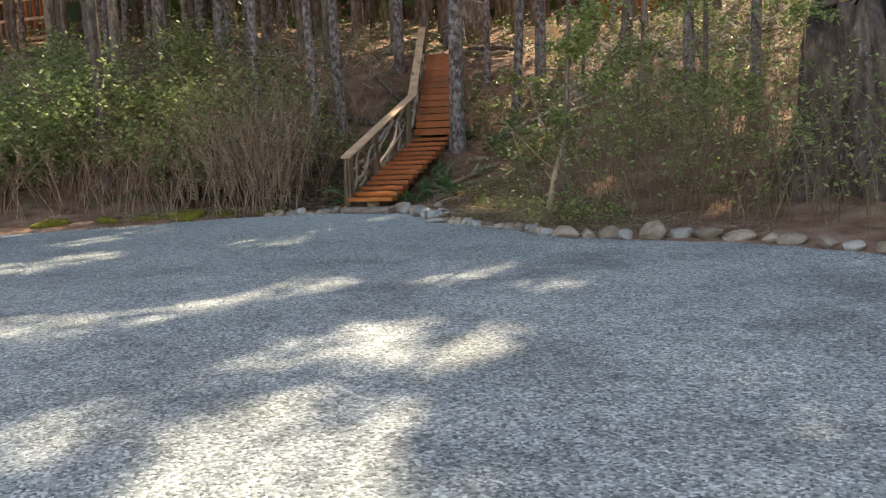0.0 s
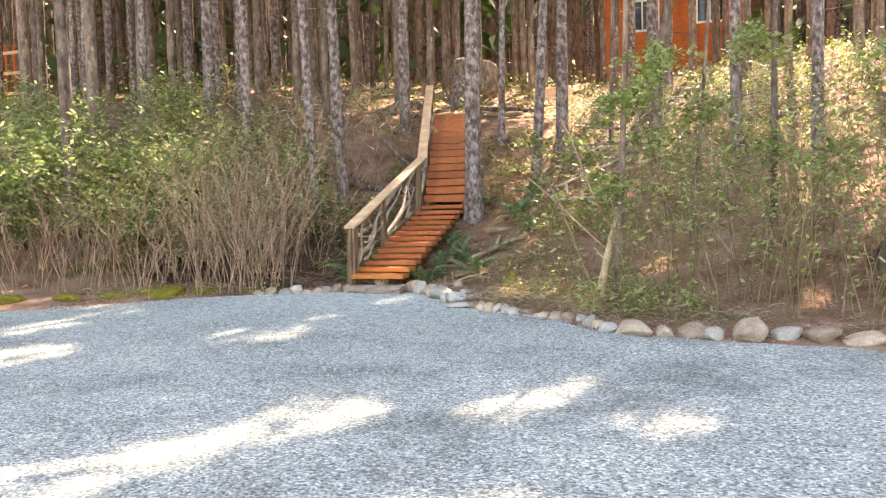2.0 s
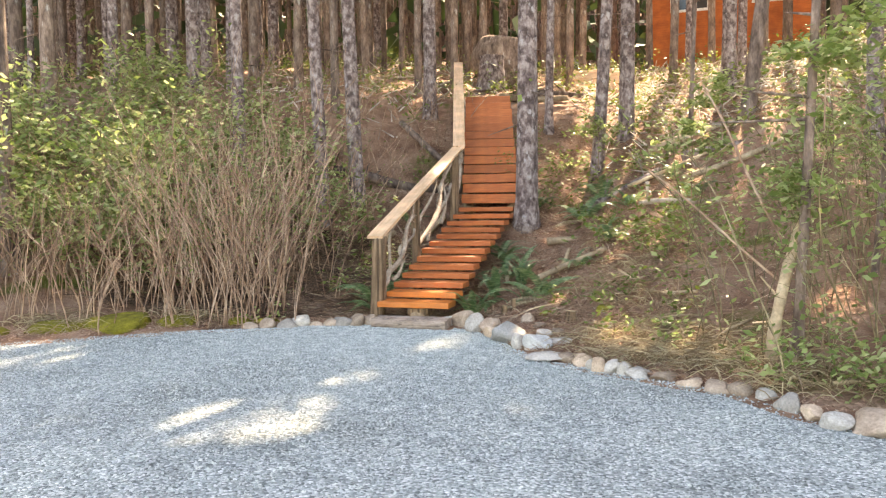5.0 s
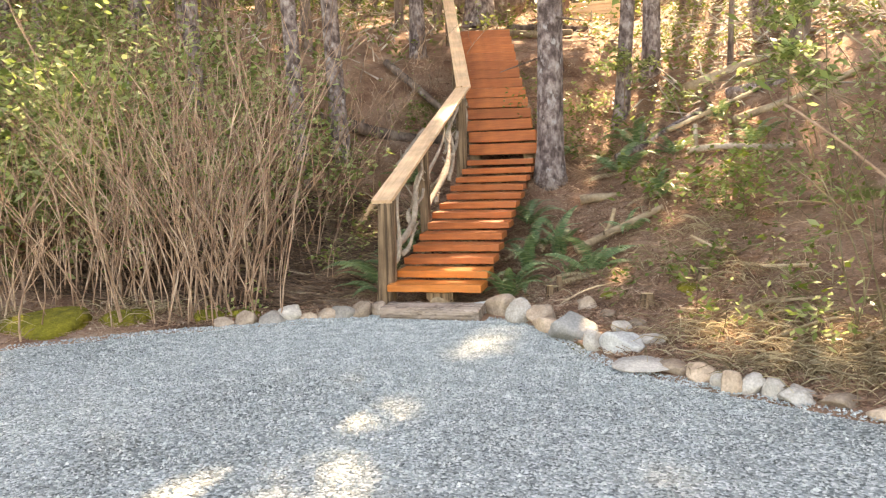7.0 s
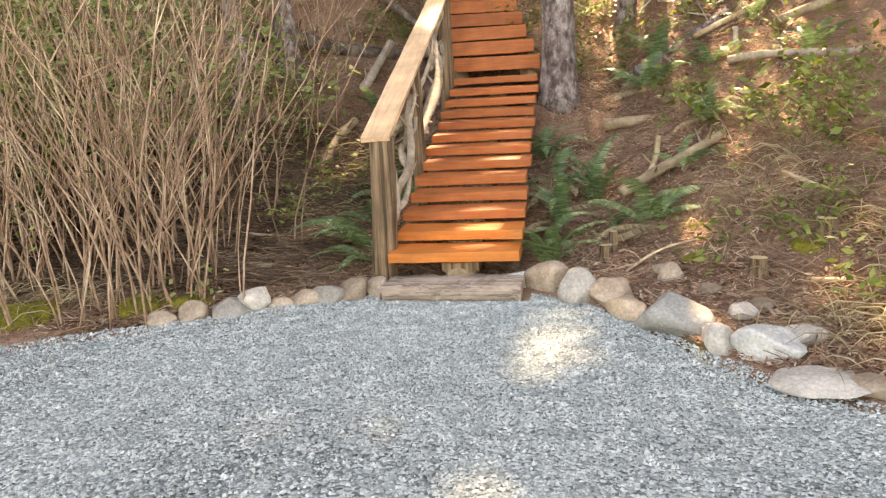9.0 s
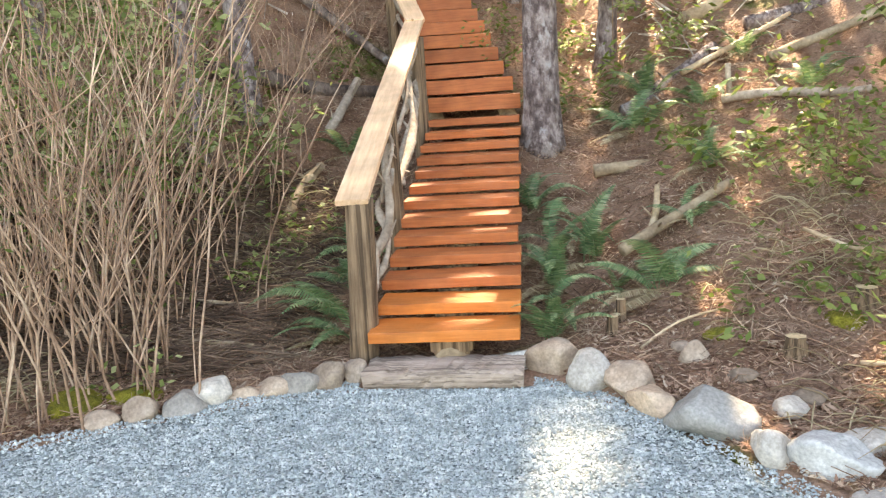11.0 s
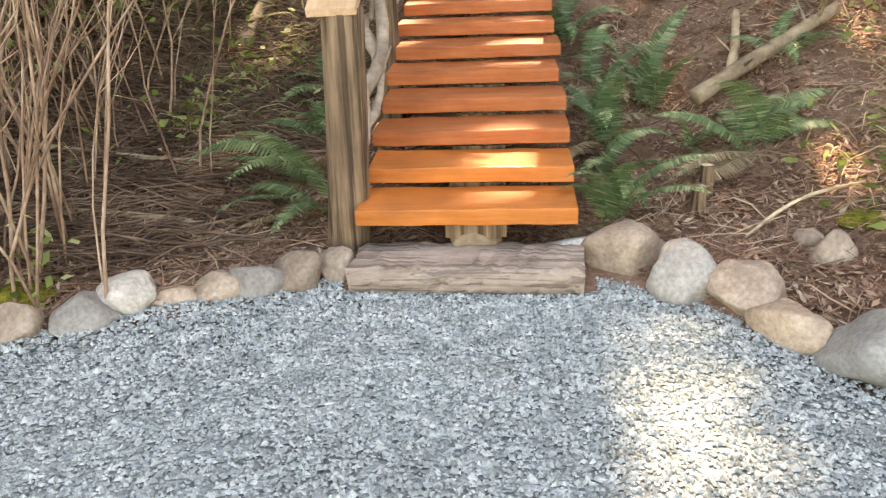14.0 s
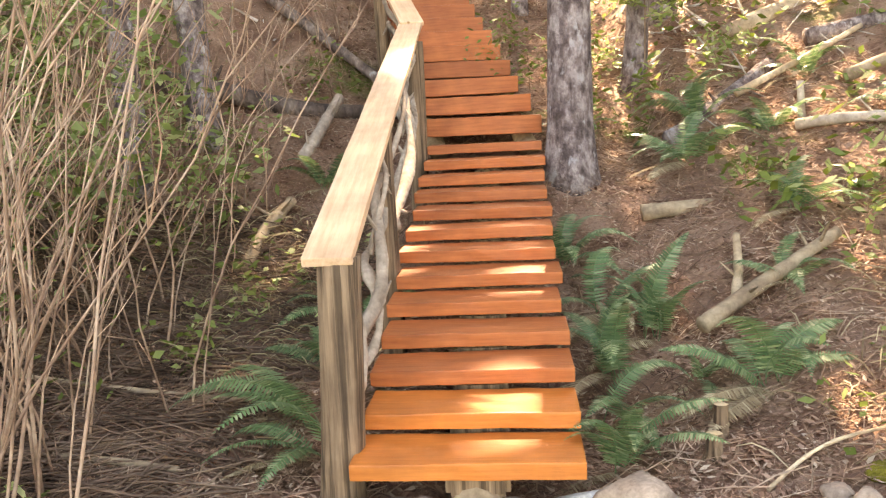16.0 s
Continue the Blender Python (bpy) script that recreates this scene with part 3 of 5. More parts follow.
for i, (x, y, w, h) in enumerate([(-3.93, 15.86, 0.16, 0.13), (-3.98, 16.0, 0.13, 0.06), (-3.62, 15.2, 0.2, 0.08), (-3.5, 15.3, 0.16, 0.07), (-3.75, 15.55, 0.14, 0.06), (-3.4, 14.85, 0.25, 0.08)]):
    ob = new("bank_stone", rock_mesh(300 + i, w * 0.5, w * 0.42, h * 0.6, M_ROCKS[(1, 1, 0)[i % 3]], 3))
    ob.matrix_world = pose(x, y, hz(x, y) + h * 0.3, 0, 8, i * 40)
    tagged(ob, "small grey stone lying in the litter", "stone", "stones on the bank")

# ---- trees ----
crng = np.random.default_rng(21)


def crown_mesh(seed, hgt, rad, count):
    """Drooping sprays of needles in whorls, thinning to the tip."""
    q = np.random.default_rng(seed)
    g = Geo()
    V, F = [], []
    k = 0
    for i in range(count):
        u = q.random() ** 0.8
        z = hgt * u
        L = rad * (1 - u) ** 0.7 * q.uniform(0.5, 1.1) + 0.25
        a = q.uniform(0, 6.28)
        d = np.array([math.cos(a), math.sin(a), 0])
        s = np.array([-d[1], d[0], 0])
        for j in range(7):
            f0 = (j + 0.6) / 7
            c = d * L * f0 + np.array([0, 0, z - 0.35 * L * f0 ** 2 + q.uniform(-0.1, 0.1)]) + s * q.uniform(-0.2, 0.2) * L * f0
            w = 0.16 + 0.24 * q.random()
            e1 = (d * q.uniform(0.5, 1) + s * q.uniform(-1, 1)) * w
            e2 = (s * q.uniform(0.3, 0.8) - d * q.uniform(-0.3, 0.3)) * w * 0.8 + np.array([0, 0, q.uniform(-0.35, 0.15) * w])
            V += [c - e1 * 0.6, c + e2 * 0.6, c + e1, c - e2 * 0.6]
            F.append((k, k + 1, k + 2, k + 3))
            k += 4
    g.add(V, F)
    return g.mesh("crown", M_NEEDLE)


# ground spots to be sunlit, x, y, radius; unseen crowns are cut open towards them
SUNNY = [(-0.75, 7.35, 0.5), (-0.75, 5.7, 0.4), (-0.5, 5.0, 0.4), (-2.6, 9.2, 0.34), (-2.92, 8.25, 0.33), (-3.45, 7.3, 0.38), (-4.15, 7.1, 0.38), (-4.9, 6.9, 0.35), (-1.15, 10.2, 0.24), (-1.5, 9.65, 0.2), (-0.4, 9.5, 0.18), (-6.7, 10.5, 0.45), (-8.05, 12.1, 0.4), (-8.2, 13.6, 0.35), (-4.85, 12.0, 0.42), (-4.78, 13.3, 0.15), (-3.2, 12.8, 0.04),
         (-8.0, 13.2, 0.3), (-6.8, 9.8, 0.5), (-4.58, 15.6, 0.05), (-4.54, 15.15, 0.07), (-4.62, 14.75, 0.06), (-5.2, 16.2, 0.0), (-5.15, 17.0, -0.02), (-5.12, 17.5, -0.02), (-5.9, 17.3, 0.12), (-2.3, 14.6, 0.36), (-3.85, 15.08, 0.12), (-3.2, 15.5, 0.08), (-1.6, 14.1, 0.28), (-2.9, 14.9, 0.16), (-10.5, 13.8, 1.0), (-11.8, 13.1, 1.0), (-9.2, 14.5, 0.8), (-13.2, 12.4, 1.0), (-14.6, 12.2, 0.8), (-10.3, 15.2, 0.8), (-10.0, 15.4, 0.5), (-1.0, 15.0, 0.2), (-4.4, 21.5, 0.4), (-2.5, 23.0, 0.8), (-0.5, 24.0, 0.9), (0.8, 14.0, 0.2),
         (-3.55, 16.3, 0.03), (-3.1, 16.7, 0.05), (-2.8, 16.0, 0.06), (-3.3, 17.35, 0.04), (-2.7, 17.5, 0.05), (-2.35, 16.6, 0.05), (-3.9, 16.5, 0.07), (-3.35, 18.2, 0.0), (-2.9, 19.0, 0.0), (-6.6, 17.0, 0.1), (-6.9, 18.4, 0.14),
         (0.2, 18.5, 0.15), (1.0, 17.2, 0.2), (0.9, 21.0, 0.5), (-3.4, 24.5, 0.6), (-1.2, 26.0, 0.9), (1.2, 25.0, 0.9)]
SUN_WAY = np.array([1.0, 30 * math.cos(radians(SUN_EL)), 30 * math.sin(radians(SUN_EL))])
SUN_WAY /= np.linalg.norm(SUN_WAY)


def in_gap(c, extra=0.15, share=0.985):
    """Which of the points c are cut away to let sun onto a SUNNY spot."""
    hit = np.zeros(len(c), bool)
    for gx_, gy_, r in SUNNY:
        v = c - np.array([gx_, gy_, 0.2])
        hit |= np.linalg.norm(v - np.outer(v @ SUN_WAY, SUN_WAY), axis=1) < r + extra
    return hit & ((np.sin(c[:, 0] * 91.7 + c[:, 1] * 57.3 + c[:, 2] * 33.1) * 0.5 + 0.5) < share)


CROWNS = [crown_mesh(40 + i, 9.5, 2.5, 280) for i in range(4)]


def tree(x, y, diam, lean=(0.0, 0.0), tall=19.0, mat=None, crown=True, seed=0, label="tall slender conifer with grey lichen-spotted bark", group="forest trees", stubs=6):
    q = np.random.default_rng(seed)
    z0 = hz(x, y) - 0.15
    ob = thing("tree", (x, y, z0), label, "tree", group)
    n = 14
    t = np.concatenate([[0, 0.012, 0.03, 0.06], np.linspace(0.1, 1, n - 4)])
    zz = t * tall
    r = diam / 2 * (1 - 0.72 * t) * (1 + 0.55 * np.exp(-zz / 0.22))
    bend = 0.10 * np.sin(t * 5 + q.uniform(0, 6)) * t
    p = np.stack([lean[0] * zz + bend, lean[1] * zz + bend * 0.5, zz], -1)
    g = tube(p, r, 14, True, 0.03, q)
    gb = Geo()
    for _ in range(stubs):
        zt = q.uniform(1.6, 8.0)
        a = q.uniform(0, 6.28)
        c = np.array([np.interp(zt, zz, p[:, 0]), np.interp(zt, zz, p[:, 1]), zt])
        L = q.uniform(0.25, 0.9)
        e = c + np.array([math.cos(a) * L, math.sin(a) * L, q.uniform(-0.2, 0.15)])
        s = tube(np.linspace(c, e, 4), np.array([0.016, 0.012, 0.009, 0.005]), 5)
        gb.add(np.concatenate(s.v), [f for f in s.f if len(f) == 4])
    part("brushwood", gb.mesh("brushwood", M_BARK_DARK, True), ob, "", "stuff")
    part("trunk", g.mesh("trunk", mat or M_BARK, True), ob)
    if crown:
        at = np.array([lean[0] * tall * 0.52, lean[1] * tall * 0.52, tall * 0.52 + q.uniform(-1, 1)])
        turn = q.uniform(0, 6.28)
        me = CROWNS[seed % 4]
        co = np.empty(len(me.vertices) * 3)
        me.vertices.foreach_get("co", co)
        co = co.reshape(-1, 4, 3)
        c, s = math.cos(turn), math.sin(turn)
        w = co.mean(1) @ np.array([[c, s, 0], [-s, c, 0], [0, 0, 1]]) + at + np.array([x, y, z0])
        cut = in_gap(w)
        if cut.any():
            gc = Geo()
            left = co[~cut]
            gc.add(left, np.arange(len(left) * 4).reshape(-1, 4))
            me = gc.mesh("crown", M_NEEDLE)
        cr = part("crown", me, ob)
        cr.location = at
        cr.rotation_euler = (0, 0, turn)
    return ob


NEAR = [(-11.13, 15.9, 0.25, 0, 0), (-10.58, 20.7, 0.21, 0.01, 1), (-11.1, 24, 0.21, 0.01, 0), (-8.12, 19.3, 0.22, -0.03, 1), (-7.84, 20, 0.25, -0.035, 1), (-7.6, 23, 0.26, 0.01, 1),
        (-8.6, 25, 0.17, 0.0, 0), (-4.78, 19.35, 0.33, 0.015, 1), (-5.2, 23, 0.16, 0.03, 1), (-4.08, 21.6, 0.22, 0.065, 1), (-3.68, 22.5, 0.27, 0.02, 1), (-2.55, 22, 0.08, 0.03, 0),
        (-1.96, 25, 0.30, 0.01, 1), (-1.66, 22, 0.24, 0.12, 0), (-0.03, 20, 0.22, 0, 1), (-15.75, 21, 0.14, 0.03, 1), (-16.3, 22, 0.16, 0.03, 1), (-18.8, 25.8, 0.23, 0.04, 1), (-15.76, 24, 0.26, 0.01, 0),
        (-15.95, 26, 0.21, 0.03, 0), (-16, 28, 0.25, -0.03, 0), (-10.78, 27, 0.2, -0.02, 0), (-10.2, 28, 0.15, 0.01, 0), (-11.55, 30, 0.16, 0, 0), (-8.4, 27, 0.2, 0.01, 0), (-9, 30, 0.17, 0.02, 0),
        (-8.9, 31, 0.17, 0.03, 0), (-5.9, 29, 0.2, 0.02, 0), (-5.8, 30.4, 0.2, 0.02, 0), (2.3, 17.0, 0.3, 0.0, 0), (1.2, 19.2, 0.2, 0.02, 1), (3.4, 15.8, 0.28, 0.0, 0), (4.6, 18.5, 0.25, 0.0, 1),
        # most of this row is added so its unseen crowns shade gravel and bank
        (-6.6, 31, 0.2, 0, 0), (-7.4, 33, 0.22, 0, 0), (-5.6, 33.5, 0.2, 0.01, 0), (-3.2, 27.5, 0.2, 0.02, 0), (-2.4, 30, 0.2, 0, 0), (-1.2, 28.5, 0.22, 0.01, 0), (0.2, 27, 0.24, 0, 0), (0.8, 31, 0.2, 0, 0), (-8.2, 29, 0.18, 0, 0), (-9.3, 22.2, 0.18, 0, 0), (-4.1, 31.5, 0.2, 0, 0), (-0.4, 32.8, 0.2, 0, 0), (1.8, 28.5, 0.24, 0, 0), (2.6, 25.5, 0.24, 0, 0), (-13.2, 20.5, 0.2, 0.01, 1), (-13.9, 22.5, 0.2, 0, 0), (-12.1, 22.8, 0.18, 0.02, 1), (-2.9, 28.9, 0.22, 0.01, 1), (-0.6, 29.8, 0.24, 0, 0), (1.2, 27.6, 0.22, 0.01, 0), (-1.7, 26.6, 0.2, 0.02, 1)]
# lit picks the paler or darker bark, so light and shade sit in the colour
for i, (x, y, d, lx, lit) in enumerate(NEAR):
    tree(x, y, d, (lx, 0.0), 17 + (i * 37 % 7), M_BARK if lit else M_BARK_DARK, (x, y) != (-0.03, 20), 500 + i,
         "tall slender conifer with grey lichen-spotted bark" if lit else "tall slender conifer with bark darkened as if in shade")
frng = random.Random(77)
far = 0
while far < 330:
    x, y = frng.uniform(-38, 16), frng.uniform(19, 56)
    if y - edge_y(x) < 5 or (x > -5 and y < 41 and x < 4 and y > 23 and far % 6) or abs(x + 6.2) < 1.6 and y < 28 or (-9.5 < x < 5 and y < 27):
        continue
    if any((x - t[0]) ** 2 + (y - t[1]) ** 2 < 1.0 for t in NEAR):
        continue
    far += 1
    tree(x, y, frng.uniform(0.16, 0.36), (frng.uniform(-0.02, 0.03), 0), frng.uniform(15, 22), M_BARK_DARK if frng.random() < 0.7 else M_BARK, y < 35, 900 + far,
         "tall slender conifer deep in the forest", "far forest trees", 3)

# ---- far woods ----
q = np.random.default_rng(31)
g, g2 = Geo(), Geo()
cnt = 0
while cnt < 1500:
    x, y = q.uniform(-75, 60), q.uniform(32, 95)
    if (-7 < x < 9 and y < 46) or y - edge_y(x) < 16:
        continue
    cnt += 1
    z0 = hz(x, y) - 0.2
    H = q.uniform(15, 23)
    r = q.uniform(0.09, 0.2)
    zz = np.array([0, 0.4, 4, 9, 1.0]) * np.array([1, 1, 1, 1, H])
    p = np.stack([x + q.uniform(-0.02, 0.02) * zz, y + 0 * zz, z0 + zz], -1)
    s = tube(p, r * np.array([1.4, 1.0, 0.9, 0.7, 0.1]), 6, False)
    g.add(np.concatenate(s.v), s.f)
K = 30000
cx, cy = q.uniform(-75, 70, K), 33 + q.random(K) * 60
cz = height(cx, cy) + np.where(q.random(K) < 0.45, q.uniform(0, 4.5, K), q.uniform(5, 20, K))
ok = ~((cx > -7) & (cx < 9) & (cy < 47)) & (cy - edge_y(cx) > 15) & ~in_gap(np.stack([cx, cy, cz], -1), 0.3)
cx, cy, cz = cx[ok], cy[ok], cz[ok]
K = len(cx)
e1 = q.standard_normal((K, 3)) * 0.34
e2 = q.standard_normal((K, 3)) * 0.26
c0 = np.stack([cx, cy, cz], -1)
g2.add(np.stack([c0 - e1, c0 + e2, c0 + e1, c0 - e2], 1), np.arange(K * 4).reshape(K, 4))
tagged(new("far_woods", g.mesh("far_woods", M_BARK_DARK, True)), "dense dark conifer trunks far back in the forest", "forest", kind="stuff")
tagged(new("far_foliage", g2.mesh("far_foliage", M_NEEDLE)), "dark green conifer foliage far back in the forest", "foliage", kind="stuff")

# ---- bare shrubs ----


def stem_curve(q, base, az, spread, hgt, n=9):
    t = np.linspace(0, 1, n)
    kink = np.cumsum(q.normal(0, 0.018 * hgt, (n, 2)), 0) * t[:, None]
    out = spread * hgt * t ** 1.5
    wob = 0.05 * hgt * np.sin(t * q.uniform(3, 7) + q.uniform(0, 6))
    return np.stack([base[0] + math.cos(az) * out + wob * math.sin(az) + kink[:, 0], base[1] + math.sin(az) * out - wob * math.cos(az) + kink[:, 1], base[2] + hgt * t * (1 - 0.12 * spread * t)], -1)


def leaf_quads(g, q, centres, size, per, spread):
    c = np.repeat(centres, per, 0) + q.standard_normal((len(centres) * per, 3)) * spread
    n = len(c)
    a = q.uniform(0, 6.28, n)
    e1 = np.stack([np.cos(a), np.sin(a), q.uniform(-0.8, 0.4, n)], -1) * (size * q.uniform(0.6, 1.3, (n, 1)))
    e2 = np.stack([-np.sin(a), np.cos(a), q.uniform(-1.1, 1.1, n)], -1) * (size * 0.45 * q.uniform(0.7, 1.2, (n, 1)))
    g.add(np.stack([c - e1, c + e2 - e1 * 0.1, c + e1, c - e2 - e1 * 0.1], 1), np.arange(n * 4).reshape(n, 4))


def shrub(x, y, hgt, stems, seed, label, leaves=0, leaf_m=None, r0=0.009, spread=0.35, foot=0.35, size=0.03, group="bare shrubs", top=0.5, twig=3, lean=None, stem_m=None, split=False, rise=(-0.1, 1.5)):
    q = np.random.default_rng(seed)
    z = hz(x, y)
    ob = thing("shrub", (x, y, z), label, "shrub", group)
    g, gl = Geo(), Geo()
    tips = []
    for _ in range(stems):
        bx, by = q.normal(0, foot, 2)
        az = math.atan2(by, bx) + q.normal(0, 0.9) if lean is None else lean + q.normal(0, 0.7)
        h = hgt * q.uniform(0.5, 1.08)
        p = stem_curve(q, (bx, by, hz(x + bx, y + by) - z - 0.05), az, min(abs(q.normal(0, spread)) + 0.05, 0.75 if x < -7.2 or x > -6 else 0.42), h)
        r = r0 * q.uniform(0.6, 1.35)
        if split:
            g = Geo()
        s = tube(p, r * np.linspace(1, 0.25, len(p)), 5, False)
        g.add(np.concatenate(s.v), s.f)
        for _k in range(twig):
            i = q.integers(2, 7)
            d = np.array([math.cos(az + q.normal(0, 1.2)), math.sin(az + q.normal(0, 1.2)), q.uniform(*rise)])
            L = h * q.uniform(0.12, 0.40)
            e = p[i] + d / np.linalg.norm(d) * L
            m = (p[i] + e) / 2 + q.normal(0, 0.03, 3) * min(1, h)
            s = tube(np.stack([p[i], m, e]), r * np.array([0.5, 0.38, 0.2]), 4, False)
            g.add(np.concatenate(s.v), s.f)
            tips += [e, m]
        if split:
            part("stem", g.mesh("stem", stem_m or M_STEM, True), ob)
        tips += [p[-1], p[-2]] + ([p[-3]] if top < 0.5 else [])
    if not split:
        part("brushwood", g.mesh("brushwood", stem_m or M_STEM, True), ob, "", "stuff")
    if leaves:
        leaf_quads(gl, q, np.array(tips), size, leaves, size * 2.2)
        part("foliage", gl.mesh("foliage", leaf_m or M_LEAF), ob, "", "stuff")
    return ob


BARE = "thicket of tall bare tan shrub stems on the bank"
k = 0
for x, y, h, n in [(-6.98, 15.5, 2.5, 34), (-7.3, 15.75, 2.6, 36), (-7.55, 15.35, 2.3, 34), (-7.6, 16.5, 2.5, 36), (-7.95, 15.75, 2.4, 38), (-8.2, 16.5, 2.3, 38), (-8.35, 15.2, 1.9, 36), (-8.8, 16.1, 1.9, 38), (-9.1, 15.0, 1.6, 38), (-9.5, 15.8, 1.7, 38),
                   (-9.9, 14.6, 1.4, 36), (-10.3, 15.4, 1.5, 38), (-10.8, 14.2, 1.3, 36), (-11.3, 14.9, 1.4, 34), (-7.35, 17.4, 2.1, 26), (-12.1, 14.0, 1.4, 32), (-8.6, 17.3, 1.9, 28), (-6.95, 16.6, 2.0, 16),
                   (-9.6, 18.5, 1.6, 34), (-8.0, 18.1, 1.7, 32), (-7.6, 18.9, 1.3, 26), (-10.8, 18.8, 1.6, 32), (-12.2, 18.4, 1.6, 30), (-13.4, 16.6, 1.7, 30), (-10.0, 16.9, 1.9, 34), (-11.4, 17.2, 1.8, 34), (-8.6, 20.2, 1.2, 30), (-9.8, 20.6, 1.3, 30), (-7.4, 20.8, 1.0, 24), (-8.8, 22.0, 1.2, 30), (-10.6, 21.6, 1.3, 30), (-7.3, 22.4, 1.0, 24)]:
    k += 1
    shrub(x, y, h * (1.2 if x > -9.2 else 1.3), int(n * 0.52), 700 + k, BARE, 0 if k % 3 else 1, M_LEAF_YEL, size=0.02, r0=0.0074, spread=0.48, foot=0.2 if k < 4 else 0.28, twig=5, rise=(0.7, 2.6), split=k <= 10)
GREEN = "leafy yellow-green shrub on bare stems behind the thicket"
for x, y, h, n, lv in [(-9.4, 19.4, 1.7, 18, 7), (-11.6, 19.6, 1.8, 18, 8), (-14.0, 18.0, 2.0, 20, 8), (-9.7, 16.6, 2.35, 24, 9), (-10.6, 16.3, 2.5, 26, 10), (-11.6, 15.9, 2.3, 24, 10), (-12.6, 15.3, 2.1, 24, 10), (-8.9, 17.3, 2.1, 20, 8), (-13.6, 14.8, 1.9, 24, 10), (-12.0, 17.2, 2.4, 22, 9), (-14.6, 15.6, 2.2, 22, 10), (-8.2, 18.4, 1.7, 16, 6), (-10.2, 17.8, 2.2, 20, 8), (-13.2, 13.9, 1.6, 20, 9)]:
    k += 1
    shrub(x, y, h, n, 700 + k, GREEN, int(lv * 1.1), M_LEAF, size=0.058, spread=0.45, foot=0.4, group="leafy shrubs", twig=5)
LOW = "low green leafy plant in the litter"
for x, y, h, n, lv, m in [(-6.95, 15.6, 0.3, 5, 3, M_LEAF), (-1.15, 13.45, 0.5, 14, 8, M_LEAF), (-0.75, 13.3, 0.45, 12, 8, M_LEAF), (-1.55, 13.75, 0.4, 10, 6, M_LEAF), (-2.35, 15.4, 0.7, 8, 6, M_LEAF_YEL), (-2.9, 15.2, 0.4, 8, 4, M_LEAF_YEL),
                          (-2.2, 14.6, 0.4, 10, 4, M_LEAF), (-2.6, 17.6, 0.6, 14, 6, M_LEAF_YEL), (-2.1, 17.3, 0.6, 14, 6, M_LEAF), (-1.6, 16.9, 0.7, 14, 6, M_LEAF_YEL), (-3.0, 17.6, 0.45, 12, 5, M_LEAF), (-2.4, 18.7, 0.6, 14, 6, M_LEAF_YEL), (-1.5, 18.2, 0.7, 14, 6, M_LEAF),
                          (-4.3, 20.4, 0.6, 14, 6, M_LEAF_YEL), (-4.9, 20.8, 0.7, 14, 6, M_LEAF_YEL), (-4.6, 21.6, 0.6, 12, 6, M_LEAF), (-3.3, 20.9, 0.5, 12, 5, M_LEAF), (-2.9, 22.4, 0.5, 12, 6, M_LEAF_YEL), (-5.4, 22.2, 0.5, 10, 6, M_LEAF_YEL), (-3.6, 23.5, 0.5, 12, 6, M_LEAF_YEL),
                          (-3.3, 16.2, 0.22, 7, 4, M_LEAF_YEL), (-3.0, 16.5, 0.22, 7, 4, M_LEAF_YEL), (-3.6, 16.2, 0.18, 6, 4, M_LEAF_YEL), (-7.4, 19.6, 0.7, 14, 5, M_LEAF), (-6.7, 17.9, 0.3, 10, 4, M_LEAF), (-7.0, 18.6, 0.4, 10, 4, M_LEAF_YEL), (-6.4, 18.7, 0.35, 9, 4, M_LEAF), (-7.1, 17.2, 0.3, 9, 4, M_LEAF_YEL), (-3.2, 18.4, 0.3, 9, 4, M_LEAF), (-3.5, 19.1, 0.3, 9, 4, M_LEAF_YEL), (-2.7, 16.4, 0.25, 9, 4, M_LEAF_YEL), (-6.9, 21.0, 0.6, 12, 5, M_LEAF_YEL)]:
    k += 1
    shrub(x, y, h, n // 2 + 1, 700 + k, LOW, max(2, lv // 2), m, r0=0.004, spread=0.5, foot=0.16, size=0.036, group="low plants", top=0.2, twig=3)
RIGHT = "tangle of thin green-brown saplings on the bank"
for x, y, h, n, lv in [(-0.9, 14.2, 2.3, 16, 2), (-0.3, 13.7, 2.2, 18, 3), (0.4, 13.9, 2.4, 22, 3), (1.0, 13.6, 2.1, 22, 3), (1.6, 13.3, 2.0, 20, 2), (-1.9, 14.9, 2.0, 12, 1), (-0.6, 15.3, 2.4, 18, 3), (0.5, 15.4, 2.5, 20, 3), (-1.2, 16.2, 2.0, 14, 3), (2.6, 13.2, 1.9, 18, 2), (1.4, 15.2, 2.3, 18, 3), (-0.2, 17.2, 2.2, 16, 4), (1.2, 17.5, 2.2, 16, 4), (3.3, 12.6, 1.8, 18, 2), (4.2, 12.2, 1.8, 18, 2), (2.0, 18.5, 1.6, 18, 5), (3.2, 17.3, 1.7, 18, 5), (0.8, 19.6, 1.4, 16, 5), (2.8, 20.5, 1.5, 16, 5), (-0.8, 19.0, 1.2, 14, 5), (1.8, 22.0, 1.4, 16, 5), (0.0, 22.5, 1.0, 14, 5), (4.5, 15.0, 1.9, 18, 4)]:
    k += 1
    shrub(x, y, h, n, 700 + k, RIGHT, lv // 2 + 1, M_LEAF, r0=0.0065, spread=0.3, foot=0.4, size=0.042, group="saplings on the bank", stem_m=M_STEM_GREEN)

# ---- ferns ----


